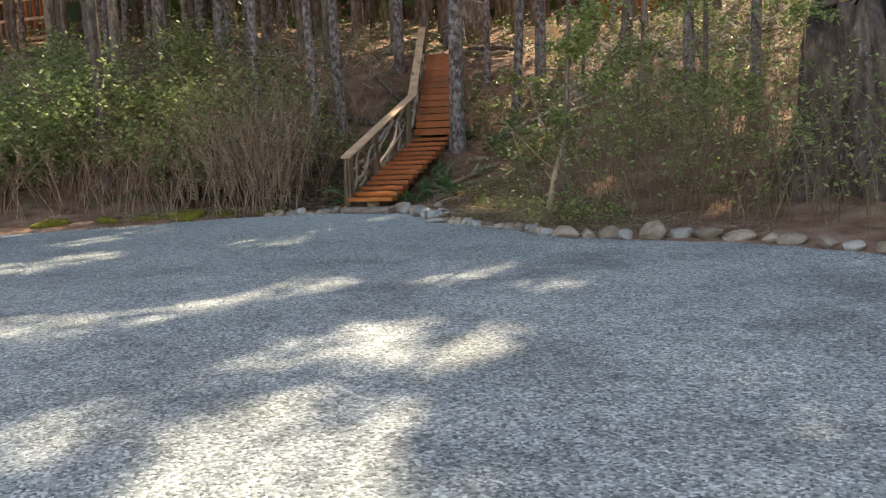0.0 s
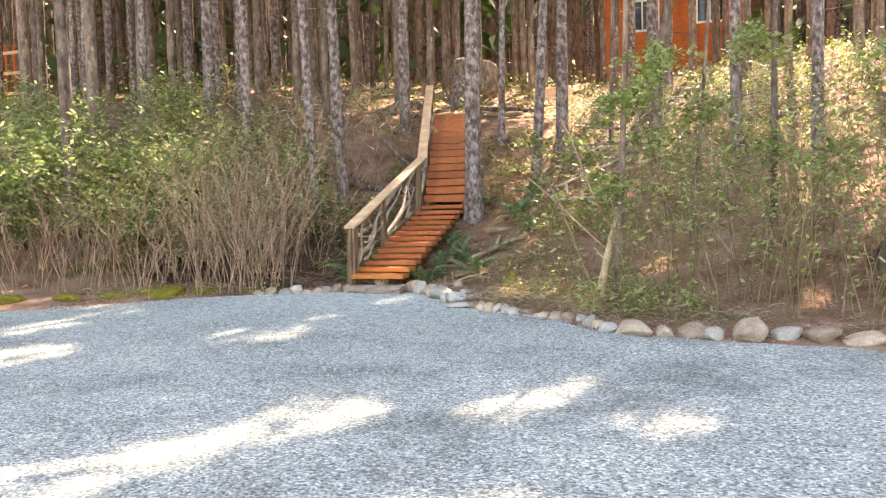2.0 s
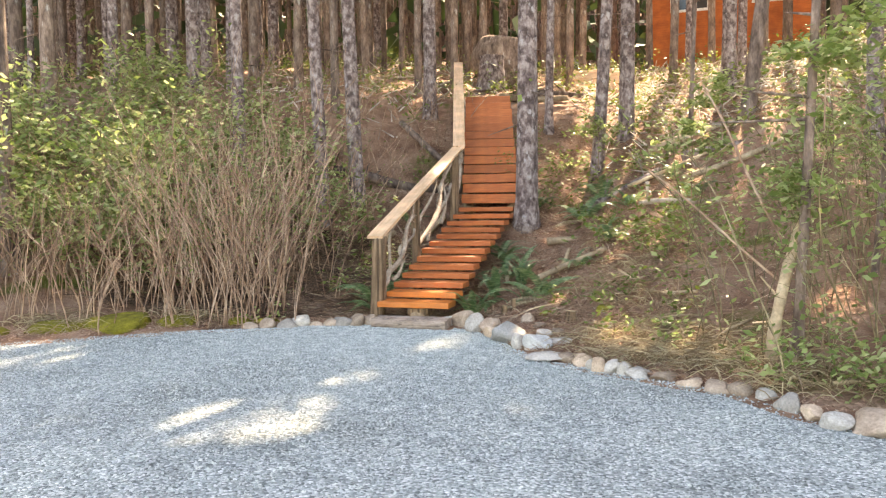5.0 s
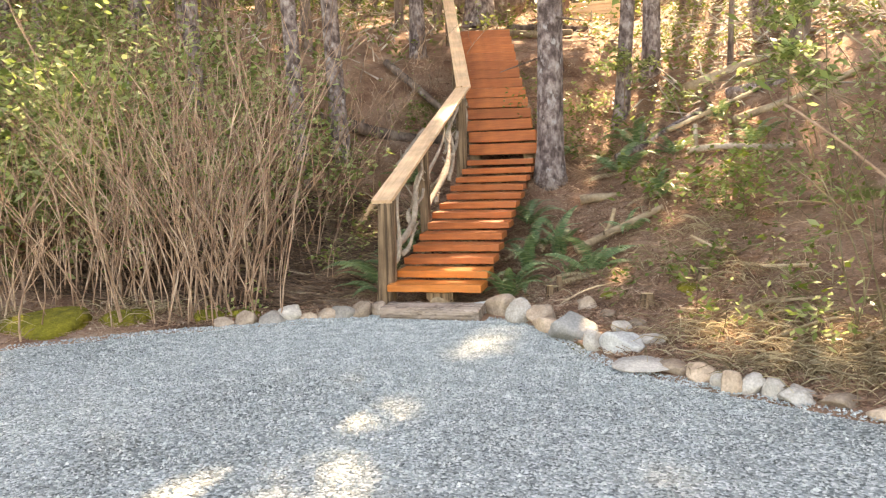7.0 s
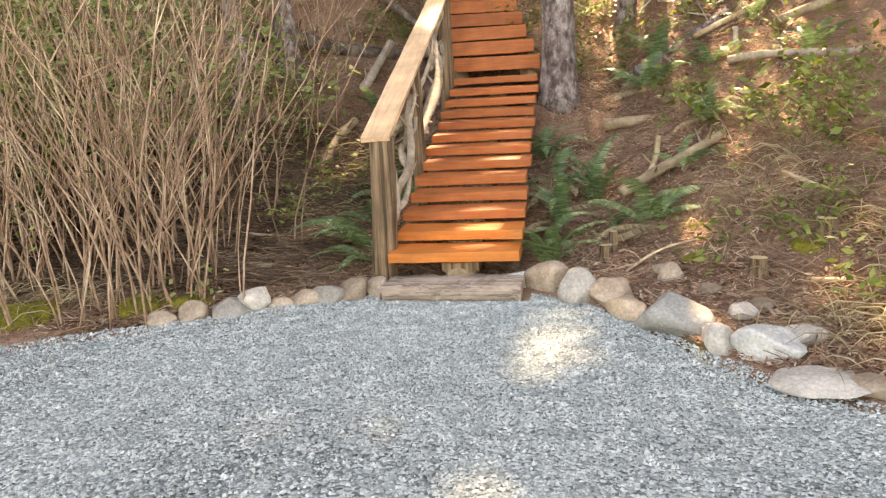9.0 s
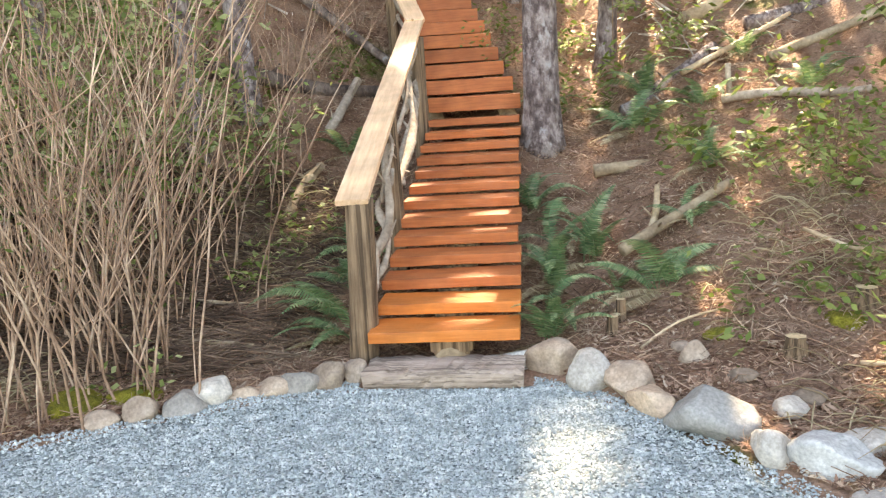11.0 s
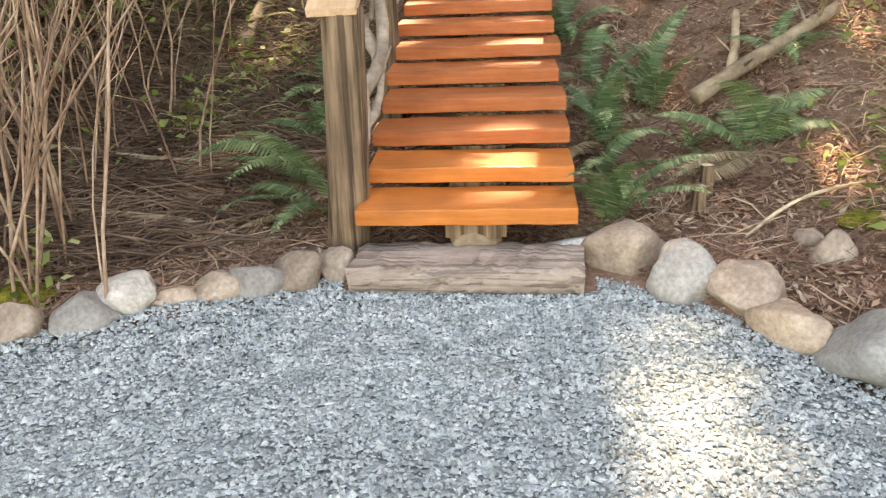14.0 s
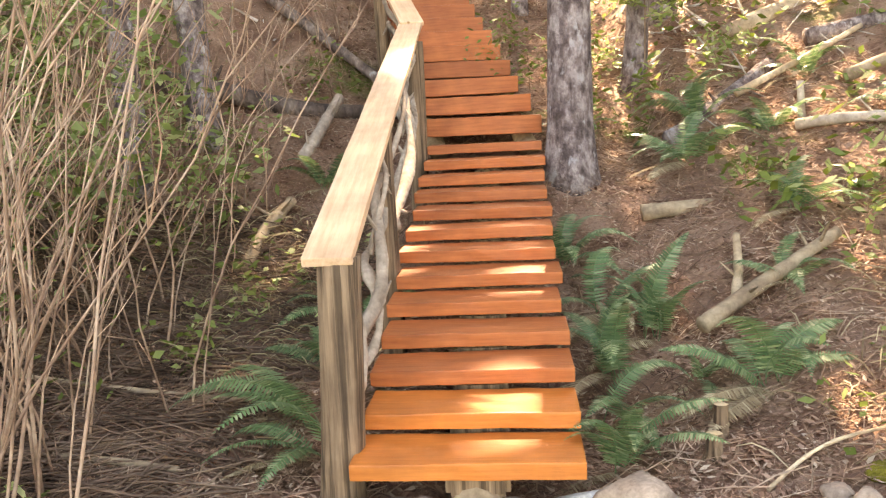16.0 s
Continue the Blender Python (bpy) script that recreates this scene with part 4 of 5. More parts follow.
def frond_mesh(seed, L, arch, mat):
    q = np.random.default_rng(seed)
    n = 42
    t = np.linspace(0, 1, n)
    x = L * (t - 0.12 * t ** 3)
    z = arch * L * (1.9 * t - 2.1 * t ** 2.1)
    y = 0.05 * L * np.sin(t * 2.5 + q.uniform(0, 3))
    p = np.stack([x, y, z], -1)
    g = tube(p[::3], 0.0035 * np.linspace(1, 0.3, len(p[::3])), 4, False)
    V, F = [], []
    k = 0
    for i in range(4, n):
        w = L * 0.125 * (math.sin(math.pi * min(1, (t[i] * 0.93 + 0.07)) ** 0.75) ** 0.8 + 0.04)
        d = p[min(i + 1, n - 1)] - p[i - 1]
        d /= np.linalg.norm(d)
        s = np.cross(d, [0, 0, 1.0])
        s /= np.linalg.norm(s)
        for sg in (-1, 1):
            o = s * sg * w * q.uniform(0.85, 1.1) + d * w * 0.25 + np.array([0, 0, -0.22 * w + q.uniform(-0.07, 0.07) * w])
            hw = d * L * 0.0092
            V += [p[i] - hw, p[i] + hw, p[i] + o * 0.6 + hw * 0.9, p[i] + o, p[i] + o * 0.55 - hw * 0.9]
            F.append((k, k + 1, k + 2, k + 3, k + 4))
            k += 5
    g.add(V, F)
    return g.mesh("frond", mat)


FRONDS = [frond_mesh(60 + i, 0.75, (0.35, 0.5, 0.25, 0.42)[i], M_FERN) for i in range(4)]
FRONDS_DRY = [frond_mesh(80 + i, 0.7, (0.12, 0.25)[i], M_FERN_DRY) for i in range(2)]


def fern(x, y, n, size, az0=0.0, sweep=360.0, seed=0, dry=1, tilt=0.0):
    q = random.Random(seed)
    z = hz(x, y)
    ob = thing("fern", (x, y, z), "dark green sword fern growing in brown litter", "fern", "sword ferns")
    for i in range(n + dry):
        f = part("frond", q.choice(FRONDS) if i < n else q.choice(FRONDS_DRY), ob, "" if i < n else "dry brown frond")
        s = size * q.uniform(0.75, 1.15)
        f.matrix_basis = pose(q.uniform(-0.03, 0.03), q.uniform(-0.03, 0.03), 0.01, q.uniform(-22, 22), q.uniform(-48, -4) + (38 if i >= n else tilt), az0 + sweep * ((i % n + 0.5) / n - 0.5) + q.uniform(-14, 14)) @ Matrix.Diagonal((s, s, s, 1))
    return ob


for i, (x, y, n, s, az, sw) in enumerate([(-6.08, 16.7, 4, 1.0, 200, 100), (-5.98, 16.4, 4, 0.85, 225, 120), (-4.72, 16.3, 6, 0.75, 290, 170), (-4.66, 17.15, 7, 0.85, 0, 360), (-4.42, 17.5, 6, 0.8, 0, 360), (-4.0, 16.85, 8, 0.82, 330, 300),
                                          (-4.3, 17.05, 6, 0.6, 290, 200), (-3.72, 17.6, 7, 0.55, 0, 360), (-3.45, 18.35, 8, 0.7, 0, 360), (-3.95, 19.45, 9, 0.85, 0, 360), (-3.3, 19.6, 9, 0.8, 0, 360), (-3.75, 20.1, 8, 0.85, 0, 360), (-4.85, 18.3, 8, 0.7, 330, 260),
                                          (-6.35, 18.3, 8, 0.7, 0, 360), (-6.2, 17.5, 7, 0.6, 180, 240), (-2.75, 20.6, 8, 0.75, 0, 360), (-6.75, 19.7, 7, 0.7, 0, 360), (-4.75, 20.0, 7, 0.75, 0, 360), (-2.4, 19.4, 8, 0.7, 0, 360), (-6.05, 18.0, 6, 0.5, 60, 200), (-4.7, 16.75, 5, 0.7, 300, 200), (-4.68, 17.75, 6, 0.8, 0, 300)]):
    fern(x, y, n, s, az, sw, 40 + i, 2 if i % 2 else 1, -24 if i in (2, 3, 4) else 4)

# ---- fallen wood ----


def log(name, a, b, r, seed, label, mat=None, sway=0.03, above=True, cat="log"):
    """A fallen log or branch from a to b; heights are above the bank when above is set."""
    q = np.random.default_rng(seed)
    n = 14
    t = np.linspace(0, 1, n)[:, None]
    p = np.array(a) * (1 - t) + np.array(b) * t
    if above:
        p[:, 2] = p[:, 2] + np.interp(t[:, 0], [0, 1], [hz(a[0], a[1]), hz(b[0], b[1])])
    p = p + sway * np.sin(t * q.uniform(3, 6) + q.uniform(0, 6, 3)[None])
    g = tube(p, r * (1.05 - 0.25 * t[:, 0]) * (1 + 0.06 * q.standard_normal(n)), 12, True, 0.04, q)
    for _ in range(3):
        i = q.integers(2, n - 2)
        e = p[i] + q.normal(0, 1, 3) * r * 2.2 + np.array([0, 0, r])
        s = tube(np.linspace(p[i], e, 3), r * np.array([0.3, 0.22, 0.12]), 5)
        g.add(np.concatenate(s.v), [f for f in s.f if len(f) == 4])
    return tagged(new(name, g.mesh(name, mat or M_DEADWOOD, True)), label, cat, "fallen wood")


PALE = "pale barkless fallen log lying on the bank"
log("fallen_log", (-4.2, 17.28, 0.40), (-3.38, 17.85, 0.77), 0.042, 1, PALE, sway=0.008, above=False)
log("fallen_log", (-4.34, 18.72, 0.80), (-3.52, 18.84, 0.85), 0.05, 2, PALE, sway=0.008, above=False)
log("fallen_log", (-4.0, 19.9, 0.06), (-2.95, 20.9, 0.08), 0.075, 3, "mossy rotten log lying between ferns", M_BARK, 0.02)
log("fallen_log", (-3.2, 21.7, 0.06), (0.4, 22.6, 0.06), 0.09, 4, "long brown log lying across the bank", sway=0.04)
log("fallen_log", (-2.6, 21.0, 0.06), (0.9, 21.4, 0.06), 0.07, 5, "long brown log lying across the bank", M_BARK, sway=0.04)
log("broken_stick", (-3.0, 19.7, 1.0), (-3.05, 19.72, 1.63), 0.032, 6, "pale broken stick standing in the bank", M_DRIFT, 0.005, above=False, cat="stick")
log("broken_stick", (-3.97, 17.6, 0.0), (-3.88, 18.0, 0.12), 0.028, 7, "short brown stick leaning in the litter", cat="stick", sway=0.008)
log("fallen_log", (-7.08, 19.9, 1.10), (-6.78, 20.6, 1.72), 0.055, 8, "pale peeled log lying up the bank", M_DRIFT, 0.015, above=False)
log("fallen_log", (-7.12, 18.65, 0.50), (-6.95, 19.4, 0.93), 0.05, 9, "brown broken log lying up the bank", sway=0.015, above=False)
log("fallen_log", (-8.4, 20.2, 0.15), (-6.3, 20.9, 0.12), 0.09, 10, "dark fallen trunk lying across the bank", M_BARK_DARK, 0.05)
log("fallen_log", (-6.55, 19.3, 0.05), (-6.35, 20.2, 0.1), 0.05, 12, "brown broken log lying up the bank", sway=0.02)
log("fallen_log", (-7.9, 22.2, 0.1), (-6.4, 21.3, 0.1), 0.06, 11, "dark fallen trunk lying across the bank", M_BARK_DARK, 0.05)
log("fallen_log", (-6.75, 25.3, 0.08), (-5.2, 25.1, 0.08), 0.075, 13, "brown log lying at the top of the steps", sway=0.02)
log("fallen_log", (-6.6, 25.8, 0.1), (-5.0, 25.7, 0.12), 0.07, 14, "brown log lying at the top of the steps", M_BARK_DARK, sway=0.02)
log("fallen_log", (-3.1, 19.5, 0.05), (-2.0, 19.0, 0.06), 0.04, 15, "thin pale branch lying on the bank", M_DRIFT, 0.03)
log("fallen_log", (-2.6, 20.1, 0.05), (-1.0, 20.4, 0.05), 0.05, 16, "thin brown trunk lying across the bank", sway=0.04)
for i, (a, b, r) in enumerate([((-2.7, 16.3, 0.03), (-2.2, 15.9, 0.12), 0.018), ((-3.2, 15.6, 0.02), (-2.2, 15.4, 0.05), 0.012), ((-3.1, 16.9, 0.05), (-2.75, 16.5, 0.05), 0.014), ((-6.5, 16.2, 0.02), (-7.6, 16.4, 0.06), 0.015), ((-6.4, 16.9, 0.03), (-7.9, 17.1, 0.05), 0.018),
                               ((-4.2, 16.1, 0.02), (-3.7, 16.3, 0.03), 0.008), ((-3.4, 20.3, 0.05), (-2.2, 20.9, 0.08), 0.03), ((-2.2, 14.4, 0.05), (-1.7, 14.9, 0.12), 0.014), ((-2.9, 14.7, 0.04), (-2.1, 14.9, 0.08), 0.012), ((-1.2, 13.4, 0.04), (-0.5, 13.6, 0.1), 0.015)]):
    log("stick", a, b, r, 30 + i, "thin dry stick lying in the litter", M_DEADWOOD, 0.02, cat="stick")


def stub(x, y, r, h, seed, label, name="cut_stub", bark=None):
    q = np.random.default_rng(seed)
    z = hz(x, y)
    ob = thing(name, (x, y, z), label, "stump", "cut stumps")
    zz = np.linspace(-0.08, h, 8)
    p = np.stack([0.02 * zz, 0.03 * zz, zz], -1)
    s = tube(p, r * (1 + 0.5 * np.exp(-np.clip(zz, 0, 9) / (r * 1.5))), 14, False, 0.04, q)
    part("bark", s.mesh("bark", bark or M_BARK, True), ob)
    top = np.concatenate(s.v)[-14:]
    g = Geo()
    g.add(np.concatenate([top + [0, 0, 0.002], [top.mean(0) + [0, 0, 0.008]]]), [(j, (j + 1) % 14, 14) for j in range(14)])
    part("cut_face", g.mesh("cut_face", M_CUT), ob, "pale sawn cut face")


stub(-4.27, 16.53, 0.028, 0.14, 1, "thin sapling stub sawn off above the litter", bark=M_POST)
stub(-4.33, 16.36, 0.03, 0.11, 2, "thin sapling stub sawn off above the litter", bark=M_POST)
stub(-3.45, 15.75, 0.045, 0.1, 3, "small mossy sawn stump in the litter", bark=M_POST)
stub(-3.0, 16.1, 0.05, 0.1, 4, "small mossy sawn stump in the litter", bark=M_POST)
stub(-7.45, 27.0, 0.27, 0.8, 5, "wide sawn tree stump at the top of the steps", "tree_stump")

# old broken stump with flared roots
q = np.random.default_rng(91)
a = np.linspace(0, 2 * np.pi, 40, endpoint=False)
zz = np.linspace(-0.3, 1.9, 16)
root = 1 + 0.55 * np.exp(-np.clip(zz, 0, 9) / 0.35)[:, None] * np.clip(np.sin(a * 5 + 1) + 0.3, 0, 2)[None]
rad = (0.62 - 0.06 * zz)[:, None] * root * (1 + 0.10 * np.sin(a * 9 + 1) + 0.07 * np.sin(a * 17 + 2))[None] * (1 + 0.02 * q.standard_normal((16, 40)))
top = zz[:, None] + np.where(zz[:, None] > 1.7, 0.35 * np.sin(a * 3 + 0.5)[None] + 0.15 * q.standard_normal(40)[None], 0)
g = Geo()
g.add(np.stack([rad * np.cos(a)[None], rad * np.sin(a)[None], top], -1), [(i * 40 + j, i * 40 + (j + 1) % 40, (i + 1) * 40 + (j + 1) % 40, (i + 1) * 40 + j) for i in range(15) for j in range(40)])
g.f.append([15 * 40 + j for j in range(40)])
ob = new("old_stump", g.mesh("old_stump", M_BARK_DARK, True))
ob.location = (2.35, 14.6, hz(2.35, 14.6))
tagged(ob, "huge old broken tree stump with flared roots", "stump")

# root plate of a toppled tree
ob = new("root_plate", rock_mesh(612, 0.8, 0.35, 0.7, M_BARK_DARK, 4, 0.7))
ob.location = (-7.6, 28.6, hz(-7.6, 28.6) + 0.6)
tagged(ob, "upturned earthy root plate of a toppled tree", "root plate")

# leaning saplings beside the gravel
log("sapling_stem", (-1.60, 14.12, -0.05), (-1.36, 14.35, 1.05), 0.048, 51, "leaning broken sapling stem with pale dry bark", M_DEADWOOD, 0.015, cat="sapling")
log("arching_stem", (-1.40, 14.3, 0.75), (-2.15, 14.6, 2.3), 0.012, 52, "thin bare stem arching over the bank", M_STEM, 0.05, cat="sapling")
log("arching_stem", (-1.42, 14.3, 0.55), (-2.6, 14.7, 1.55), 0.010, 53, "thin bare stem arching over the bank", M_STEM, 0.05, cat="sapling")
tree(-1.385, 14.22, 0.085, (0.035, 0.02), 9.0, M_BARK_DARK, False, 801, "slender grey sapling beside the gravel", "saplings", 5)
tree(-0.6, 15.9, 0.06, (0.06, 0.0), 7.0, M_BARK_DARK, False, 802, "slender grey sapling on the bank", "saplings", 4)
tree(0.45, 16.6, 0.10, (0.02, 0.0), 9.0, M_BARK_DARK, False, 803, "slender dark sapling on the bank", "saplings", 4)


def cedar_sprays(x, y, z, n, seed, rad=0.5):
    """Flat drooping green sprays on a thin bough."""
    q = np.random.default_rng(seed)
    ob = thing("cedar_bough", (x, y, z), "fresh green feathery conifer bough", "bough", "green boughs")
    g, gs = Geo(), Geo()
    for _ in range(n):
        az = q.uniform(0, 6.28)
        L = rad * q.uniform(0.5, 1.1)
        t = np.linspace(0, 1, 6)
        p = np.stack([math.cos(az) * L * t, math.sin(az) * L * t, q.uniform(-0.1, 0.3) + 0.12 * t - 0.3 * L * t ** 2], -1)
        s = tube(p, 0.004 * np.linspace(1, 0.3, 6), 4, False)
        gs.add(np.concatenate(s.v), s.f)
        leaf_quads(g, q, p[1:], 0.045, 9, 0.045)
    s = tube(np.array([[0, 0, -0.5], [0.01, 0, 0], [0, 0.01, 0.35]]), np.array([0.008, 0.006, 0.003]), 5, False)
    gs.add(np.concatenate(s.v), s.f)
    part("brushwood", gs.mesh("brushwood", M_STEM, True), ob, "", "stuff")
    part("foliage", g.mesh("foliage", M_LEAF), ob, "", "stuff")


for i, (x, y, z, n, r) in enumerate([(-1.3, 14.25, 1.35, 8, 0.4), (-1.2, 14.2, 2.4, 9, 0.5), (-0.8, 14.0, 2.7, 10, 0.6), (-0.3, 14.6, 2.2, 9, 0.5), (0.2, 14.4, 2.9, 10, 0.6), (-2.3, 16.9, 1.9, 8, 0.45), (-1.0, 15.6, 1.9, 8, 0.5), (0.9, 14.4, 1.6, 8, 0.5), (-4.0, 21.3, 2.4, 8, 0.5), (1.8, 14.0, 2.6, 9, 0.6), (-2.0, 18.5, 2.6, 8, 0.5), (0.3, 16.2, 1.8, 8, 0.5)]):
    cedar_sprays(x, y, z, n, 60 + i, r)

# ---- moss and litter ----
for i, (x, y, w, h) in enumerate([(-8.5, 14.75, 0.8, 0.28), (-9.0, 14.35, 0.6, 0.2), (-7.9, 15.1, 0.5, 0.15), (-7.25, 15.35, 0.35, 0.14), (-9.6, 14.0, 0.5, 0.2), (-6.95, 15.45, 0.3, 0.12), (-3.75, 15.98, 0.2, 0.07), (-10.3, 13.4, 0.6, 0.2), (-3.15, 15.9, 0.22, 0.08)]):
    ob = new("moss_mound", rock_mesh(400 + i, w * 0.55, w * 0.42, h * 0.5, M_MOSS, 4, 0.1))
    ob.matrix_world = pose(x, y + 0.1, hz(x, y + 0.1) - h * 0.05, 8, 0, i * 37)
    tagged(ob, "low mound of yellow-green moss", "moss", "moss mounds")

q = np.random.default_rng(14)
K = 190000
fx = np.where(q.random(K) < 0.6, q.uniform(-7.4, -2.4, K), q.uniform(-9.5, 1.5, K))
fy = edge_y(fx) + 0.06 + q.random(K) ** 1.25 * 7.5
flat = np.stack([fx, fy, height(fx, fy) + 0.008 + 0.02 * q.random(K)], -1)
a = q.uniform(0, 6.28, K)
ln = 0.006 + 0.026 * q.random((K, 1)) ** 1.6
e1 = np.stack([np.cos(a), np.sin(a), q.uniform(-0.2, 0.6, K)], -1) * ln
e2 = np.stack([-np.sin(a), np.cos(a), q.uniform(-0.5, 0.5, K)], -1) * ln * q.uniform(0.08, 0.42, (K, 1))
g = Geo()
g.add(np.stack([flat - e1, flat + e2, flat + e1, flat - e2], 1), np.arange(K * 4).reshape(K, 4))
tagged(new("leaf_litter", g.mesh("leaf_litter", M_LITTER)), "brown dry leaf and needle litter on the bank", "litter", kind="stuff")
K = 13000
fx = np.where(q.random(K) < 0.6, q.uniform(-7.6, -2.2, K), q.uniform(-9.5, 1.5, K))
fy = edge_y(fx) + 0.08 + q.random(K) ** 1.3 * 8
a = q.uniform(0, 6.28, K)
ln = q.uniform(0.05, 0.28, K)
g = Geo()
ex, ey = fx + np.cos(a) * ln, fy + np.sin(a) * ln
ok = ey > edge_y(ex) + 0.05
fx, fy, ex, ey, ln = fx[ok], fy[ok], ex[ok], ey[ok], ln[ok]
A_ = np.stack([fx, fy, height(fx, fy) + 0.012], -1)
B_ = np.stack([ex, ey, height(ex, ey) + 0.012 + 0.06 * q.random(len(ex))], -1)
rr = 0.001 + 0.003 * q.random(len(ex)) ** 2
for p0, p1, r in zip(A_, B_, rr):
    s = tube(np.stack([p0, (p0 + p1) / 2 + q.normal(0, 0.008, 3), p1]), r * np.array([1, 0.9, 0.6]), 4, False)
    g.add(s.v[0], s.f)
tagged(new("twig_litter", g.mesh("twig_litter", M_STEM, True)), "thin pale dry twigs scattered on the bank", "twigs", kind="stuff")
# dark dead twigs heaped under the bare thicket
K = 4200
g = Geo()
for _ in range(K):
    bx, by = q.uniform(-9.6, -6.15), q.uniform(15.75, 19.2)
    if by < edge_y(bx) + 0.35:
        continue
    az, L = q.normal(0.1, 0.7) + (3.14 if q.random() < 0.5 else 0), q.uniform(0.12, 0.65)
    ex_, ey_ = bx + math.cos(az) * L, by + math.sin(az) * L * 0.8
    if ex_ > -6.1 or ey_ < edge_y(ex_) + 0.25:
        continue
    lift = abs(q.normal(0, 0.05))
    p = np.linspace([bx, by, hz(bx, by) + 0.01 + lift * 0.4], [ex_, ey_, hz(ex_, ey_) + 0.02 + lift], 4)
    p[1:3] += q.normal(0, 0.012, (2, 3))
    s = tube(p, q.uniform(0.0025, 0.008) * np.array([1, 0.9, 0.75, 0.4]), 4, False)
    g.add(s.v[0], s.f)
tagged(new("brush_pile", g.mesh("brush_pile", M_BRUSH, True)), "dark dead twigs heaped under the bare thicket", "twigs", kind="stuff")
# broken branches left on the upper bank
K = 2100
g = Geo()
for i_ in range(K):
    bx, by = q.uniform(-12 if i_ < 1300 else -4, 5), q.uniform(18.8 if i_ < 300 else 21.5, 32)
    if -7.75 < bx < -4.1 and by < 25.5:
        continue
    az, L = q.uniform(0, 6.28), q.uniform(0.15, 0.75 if bx > -3 or bx < -9.2 else 0.4)
    ex_, ey_ = bx + math.cos(az) * L, by + math.sin(az) * L
    p = np.linspace([bx, by, hz(bx, by) + 0.02], [ex_, ey_, hz(ex_, ey_) + q.uniform(0.02, 0.3)], 4)
    s = tube(p, q.uniform(0.004, 0.018) * np.array([1, 0.9, 0.75, 0.4]), 5, False)
    g.add(s.v[0], s.f)
tagged(new("slash_branches", g.mesh("slash_branches", M_SLASH, True)), "pale broken branches strewn over the upper bank", "branches", kind="stuff")
g = Geo()
cen = []
for _ in range(900):
    bx, by = q.uniform(-22, 7), q.uniform(17, 34)
    if by - edge_y(bx) < 3.5 or (-7.5 < bx < -4.6 and by < 24.5):
        continue
    for _k in range(5):
        cen.append((bx + q.normal(0, 0.18), by + q.normal(0, 0.18), hz(bx, by) + abs(q.normal(0, 0.25))))
leaf_quads(g, q, np.array(cen), 0.05, 6, 0.09)
tagged(new("undergrowth", g.mesh("undergrowth", M_LEAF_YEL)), "low yellow-green undergrowth between the trees", "undergrowth", kind="stuff")

# added pale flakes that whiten the cleared ground below the cabin
K = 26000
fx, fy = q.normal(0.2, 2.3, K), q.uniform(21.5, 34, K)
flat = np.stack([fx, fy, height(fx, fy) + 0.015 + 0.03 * q.random(K)], -1)
a = q.uniform(0, 6.28, K)
ln = 0.02 + 0.06 * q.random((K, 1)) ** 1.5
e1 = np.stack([np.cos(a), np.sin(a), q.uniform(-0.1, 0.4, K)], -1) * ln
e2 = np.stack([-np.sin(a), np.cos(a), q.uniform(-0.3, 0.3, K)], -1) * ln * q.uniform(0.15, 0.6, (K, 1))
g = Geo()
g.add(np.stack([flat - e1, flat + e2, flat + e1, flat - e2], 1), np.arange(K * 4).reshape(K, 4))
tagged(new("wood_chips", g.mesh("wood_chips", M_SLASH)), "pale flakes strewn on the clearing", "wood chips", kind="stuff")

# dry straw-coloured bracken on the sunny part of the bank
g = Geo()
for cx_, cy_, n_ in [(-2.45, 14.35, 420), (-2.0, 14.2, 300), (-2.9, 15.0, 200), (-1.7, 14.3, 220), (-2.4, 15.1, 160), (-1.3, 13.6, 200), (-0.3, 13.1, 130), (-2.5, 15.9, 130), (-9.2, 14.6, 160), (-7.9, 15.5, 120), (-6.6, 17.5, 90), (-6.9, 18.3, 110), (-6.5, 19.1, 90), (-7.3, 18.9, 110), (-3.3, 16.6, 70), (-2.9, 17.3, 90)]:
    for _ in range(n_):
        bx, by = cx_ + q.normal(0, 0.28), cy_ + q.normal(0, 0.22)
        if by < edge_y(bx) + 0.05:
            continue
        az, L = q.uniform(0, 6.28), q.uniform(0.12, 0.4)
        t = np.array([0, 0.35, 0.7, 1.0])
        p = np.stack([bx + math.cos(az) * L * t, by + math.sin(az) * L * t, hz(bx, by) + 0.3 * L * np.sin(t * 2.6) + 0.01], -1)
        s = tube(p, 0.004 * np.array([0.7, 1, 0.8, 0.3]), 4, False)
        g.add(s.v[0], s.f)
tagged(new("dry_grass", g.mesh("dry_grass", M_FERN_DRY, True)), "straw-coloured dry bracken and grass on the bank", "dry grass", kind="stuff")

# ---- cabin and timber at the top ----
cz = hz(-2, 34) - 0.4
cabin = thing("cabin", (-2.0, 34, cz), "small orange-brown stained wooden cabin with white windows", "cabin")


def boxpart(name, lo, hi, mat, parent, label="", bev=0.01):
    bm = bmesh.new()
    bmesh.ops.create_cube(bm, size=1)
    lo, hi = Vector(lo), Vector(hi)
    bmesh.ops.scale(bm, vec=hi - lo, verts=bm.verts)
    bmesh.ops.translate(bm, vec=(lo + hi) / 2, verts=bm.verts)
    bmesh.ops.bevel(bm, geom=bm.edges[:], offset=bev, segments=1, affect='EDGES')
    return part(name, bm_mesh(bm, name, mat), parent, label)


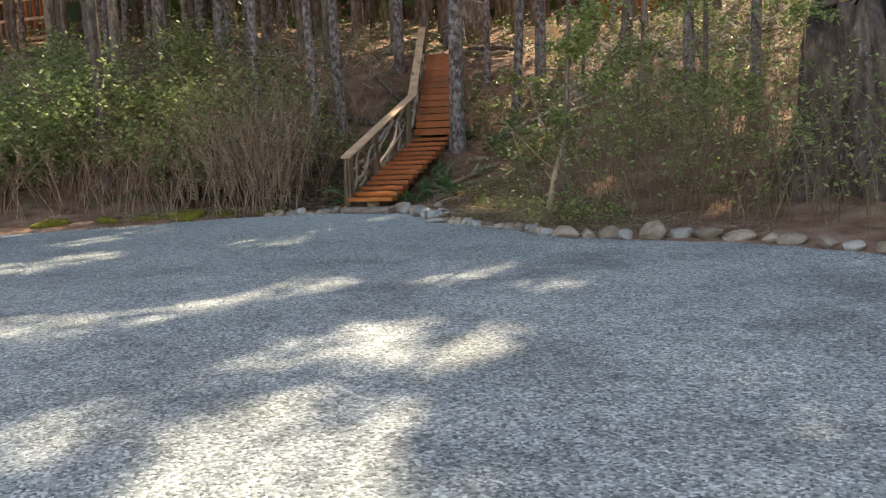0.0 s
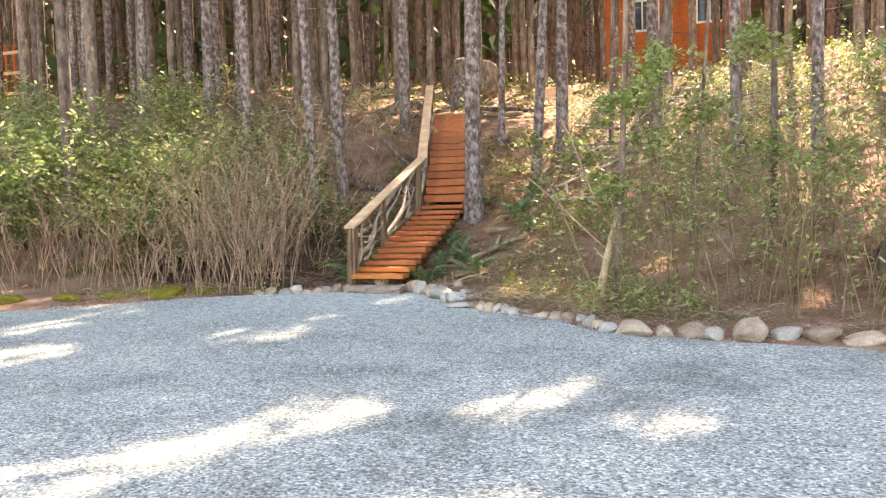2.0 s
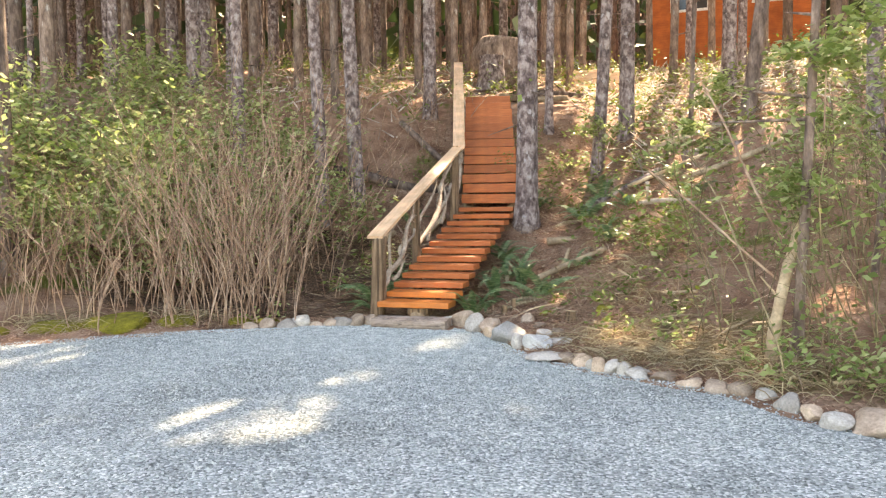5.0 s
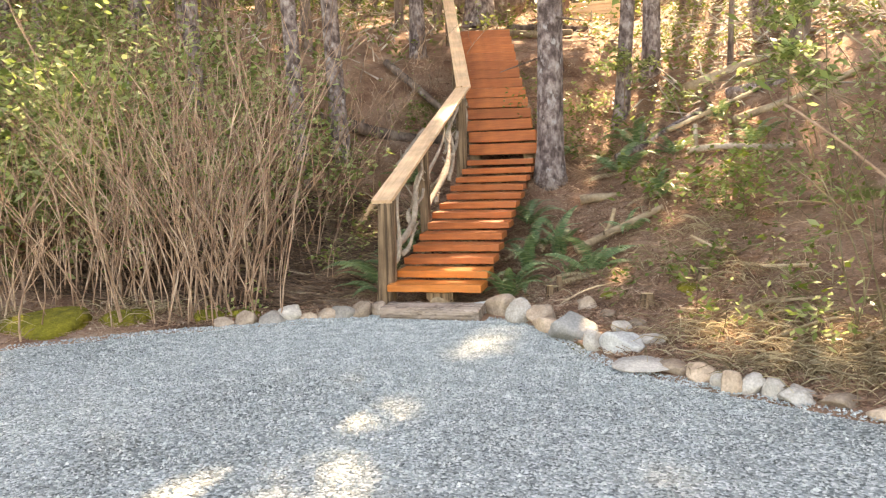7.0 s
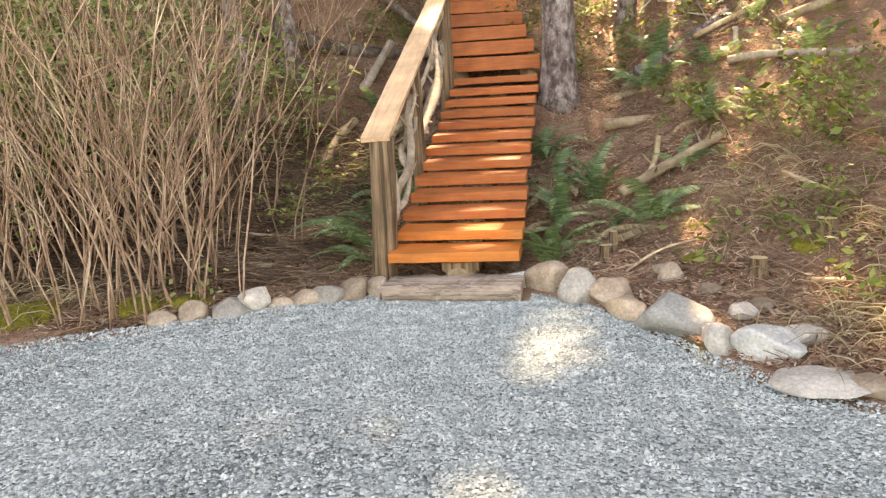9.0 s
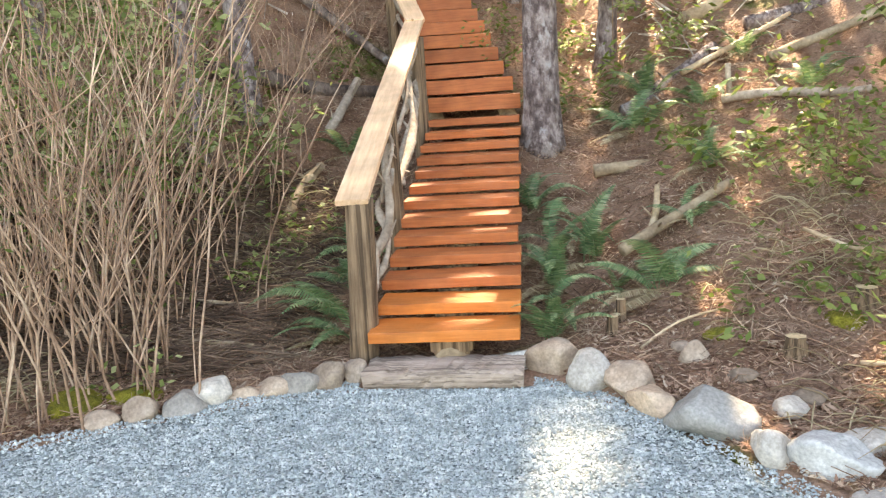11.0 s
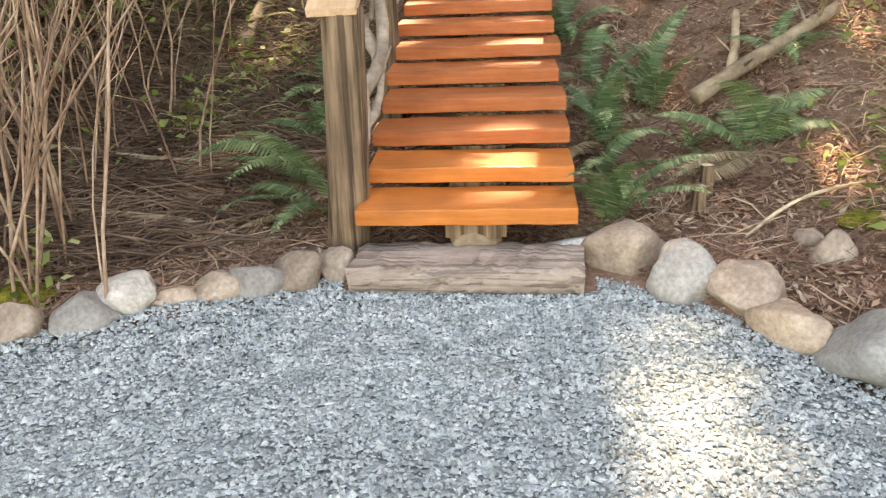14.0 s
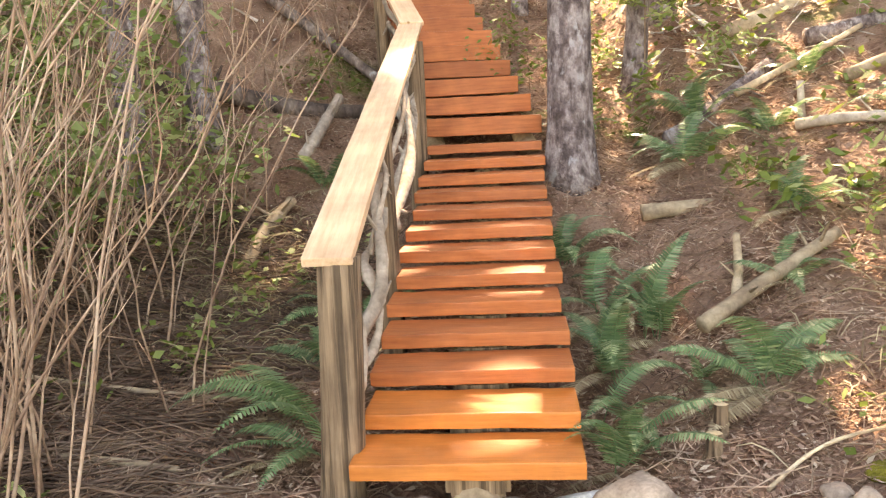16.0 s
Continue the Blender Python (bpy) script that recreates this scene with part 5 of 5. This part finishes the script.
# front wall pieces around two openings
W0, W1 = (-1.62, -0.62), (0.72, 1.5)
for lo, hi in [((-2.4, 0, 0), (W0[0], 0.15, 3.4)), ((W0[0], 0, 0), (W0[1], 0.15, 2.05)), ((W0[0], 0, 3.0), (W0[1], 0.15, 3.4)), ((W0[1], 0, 0), (W1[0], 0.15, 3.4)), ((W1[0], 0, 0), (W1[1], 0.15, 2.15)), ((W1[0], 0, 3.0), (W1[1], 0.15, 3.4)), ((W1[1], 0, 0), (2.4, 0.15, 3.4)),
               ((-2.4, 0.15, 0), (-2.25, 4.5, 3.4)), ((2.25, 0.15, 0), (2.4, 4.5, 3.4)), ((-2.25, 4.35, 0), (2.25, 4.5, 3.4))]:
    boxpart("wall", lo, hi, M_CABIN, cabin)
for (a0, a1), zb in ((W0, 2.05), (W1, 2.15)):
    win = boxpart("window", (a0, 0.06, zb), (a1, 0.075, 3.0), M_GLASS, cabin, "dark window pane in white frame", 0.002)
    for lo, hi in [((a0 - 0.08, -0.03, zb - 0.08), (a1 + 0.08, 0.05, zb)), ((a0 - 0.08, -0.03, 3.0), (a1 + 0.08, 0.05, 3.08)), ((a0 - 0.08, -0.03, zb), (a0, 0.05, 3.0)), ((a1, -0.03, zb), (a1 + 0.08, 0.05, 3.0)), (((a0 + a1) / 2 - 0.025, 0.0, zb), ((a0 + a1) / 2 + 0.025, 0.055, 3.0))]:
        boxpart("frame", lo, hi, M_WHITE, win)
for sgn in (-1, 1):
    r_ = boxpart("roof", (-2.8, 0, 0), (2.8, 3.0, 0.12), M_ROOF, cabin)
    r_.matrix_basis = pose(0, -0.5 if sgn < 0 else 5.0, 3.3, 28, 0, 0 if sgn < 0 else 180)

lumber = thing("timber_stack", (-5.1, 28.0, hz(-5.1, 28)), "small stack of yellow sawn timber boards", "timber")
for i in range(5):
    p_ = part("board", plank_mesh("board", 1.1, 0.2, 0.07, M_CAP, 0.006, 0.002, 3, 70 + i), lumber)
    p_.matrix_basis = pose(0.04 * (i % 2), 0.25 + 0.03 * (i % 2), 0.117 + 0.073 * i, 0, 0, 3 * (i % 3) - 3)
for sx_ in (-0.4, 0.4):
    boxpart("bearer", (sx_ - 0.05, -0.1, -0.15), (sx_ + 0.05, 0.6, 0.08), M_CAP, lumber)

rack = thing("pole_rack", (-27.5, 30, hz(-27.5, 30)), "far orange-yellow wooden rack of upright poles", "rack")
for i in range(9):
    boxpart("pole", (-1.6 + i * 0.4, -0.05, -0.3), (-1.5 + i * 0.4, 0.05, 2.3), M_CABIN, rack)
for z_ in (0.3, 1.1, 1.9):
    boxpart("crossbar", (-1.7, -0.12, z_), (1.8, -0.06, z_ + 0.12), M_CAP, rack)
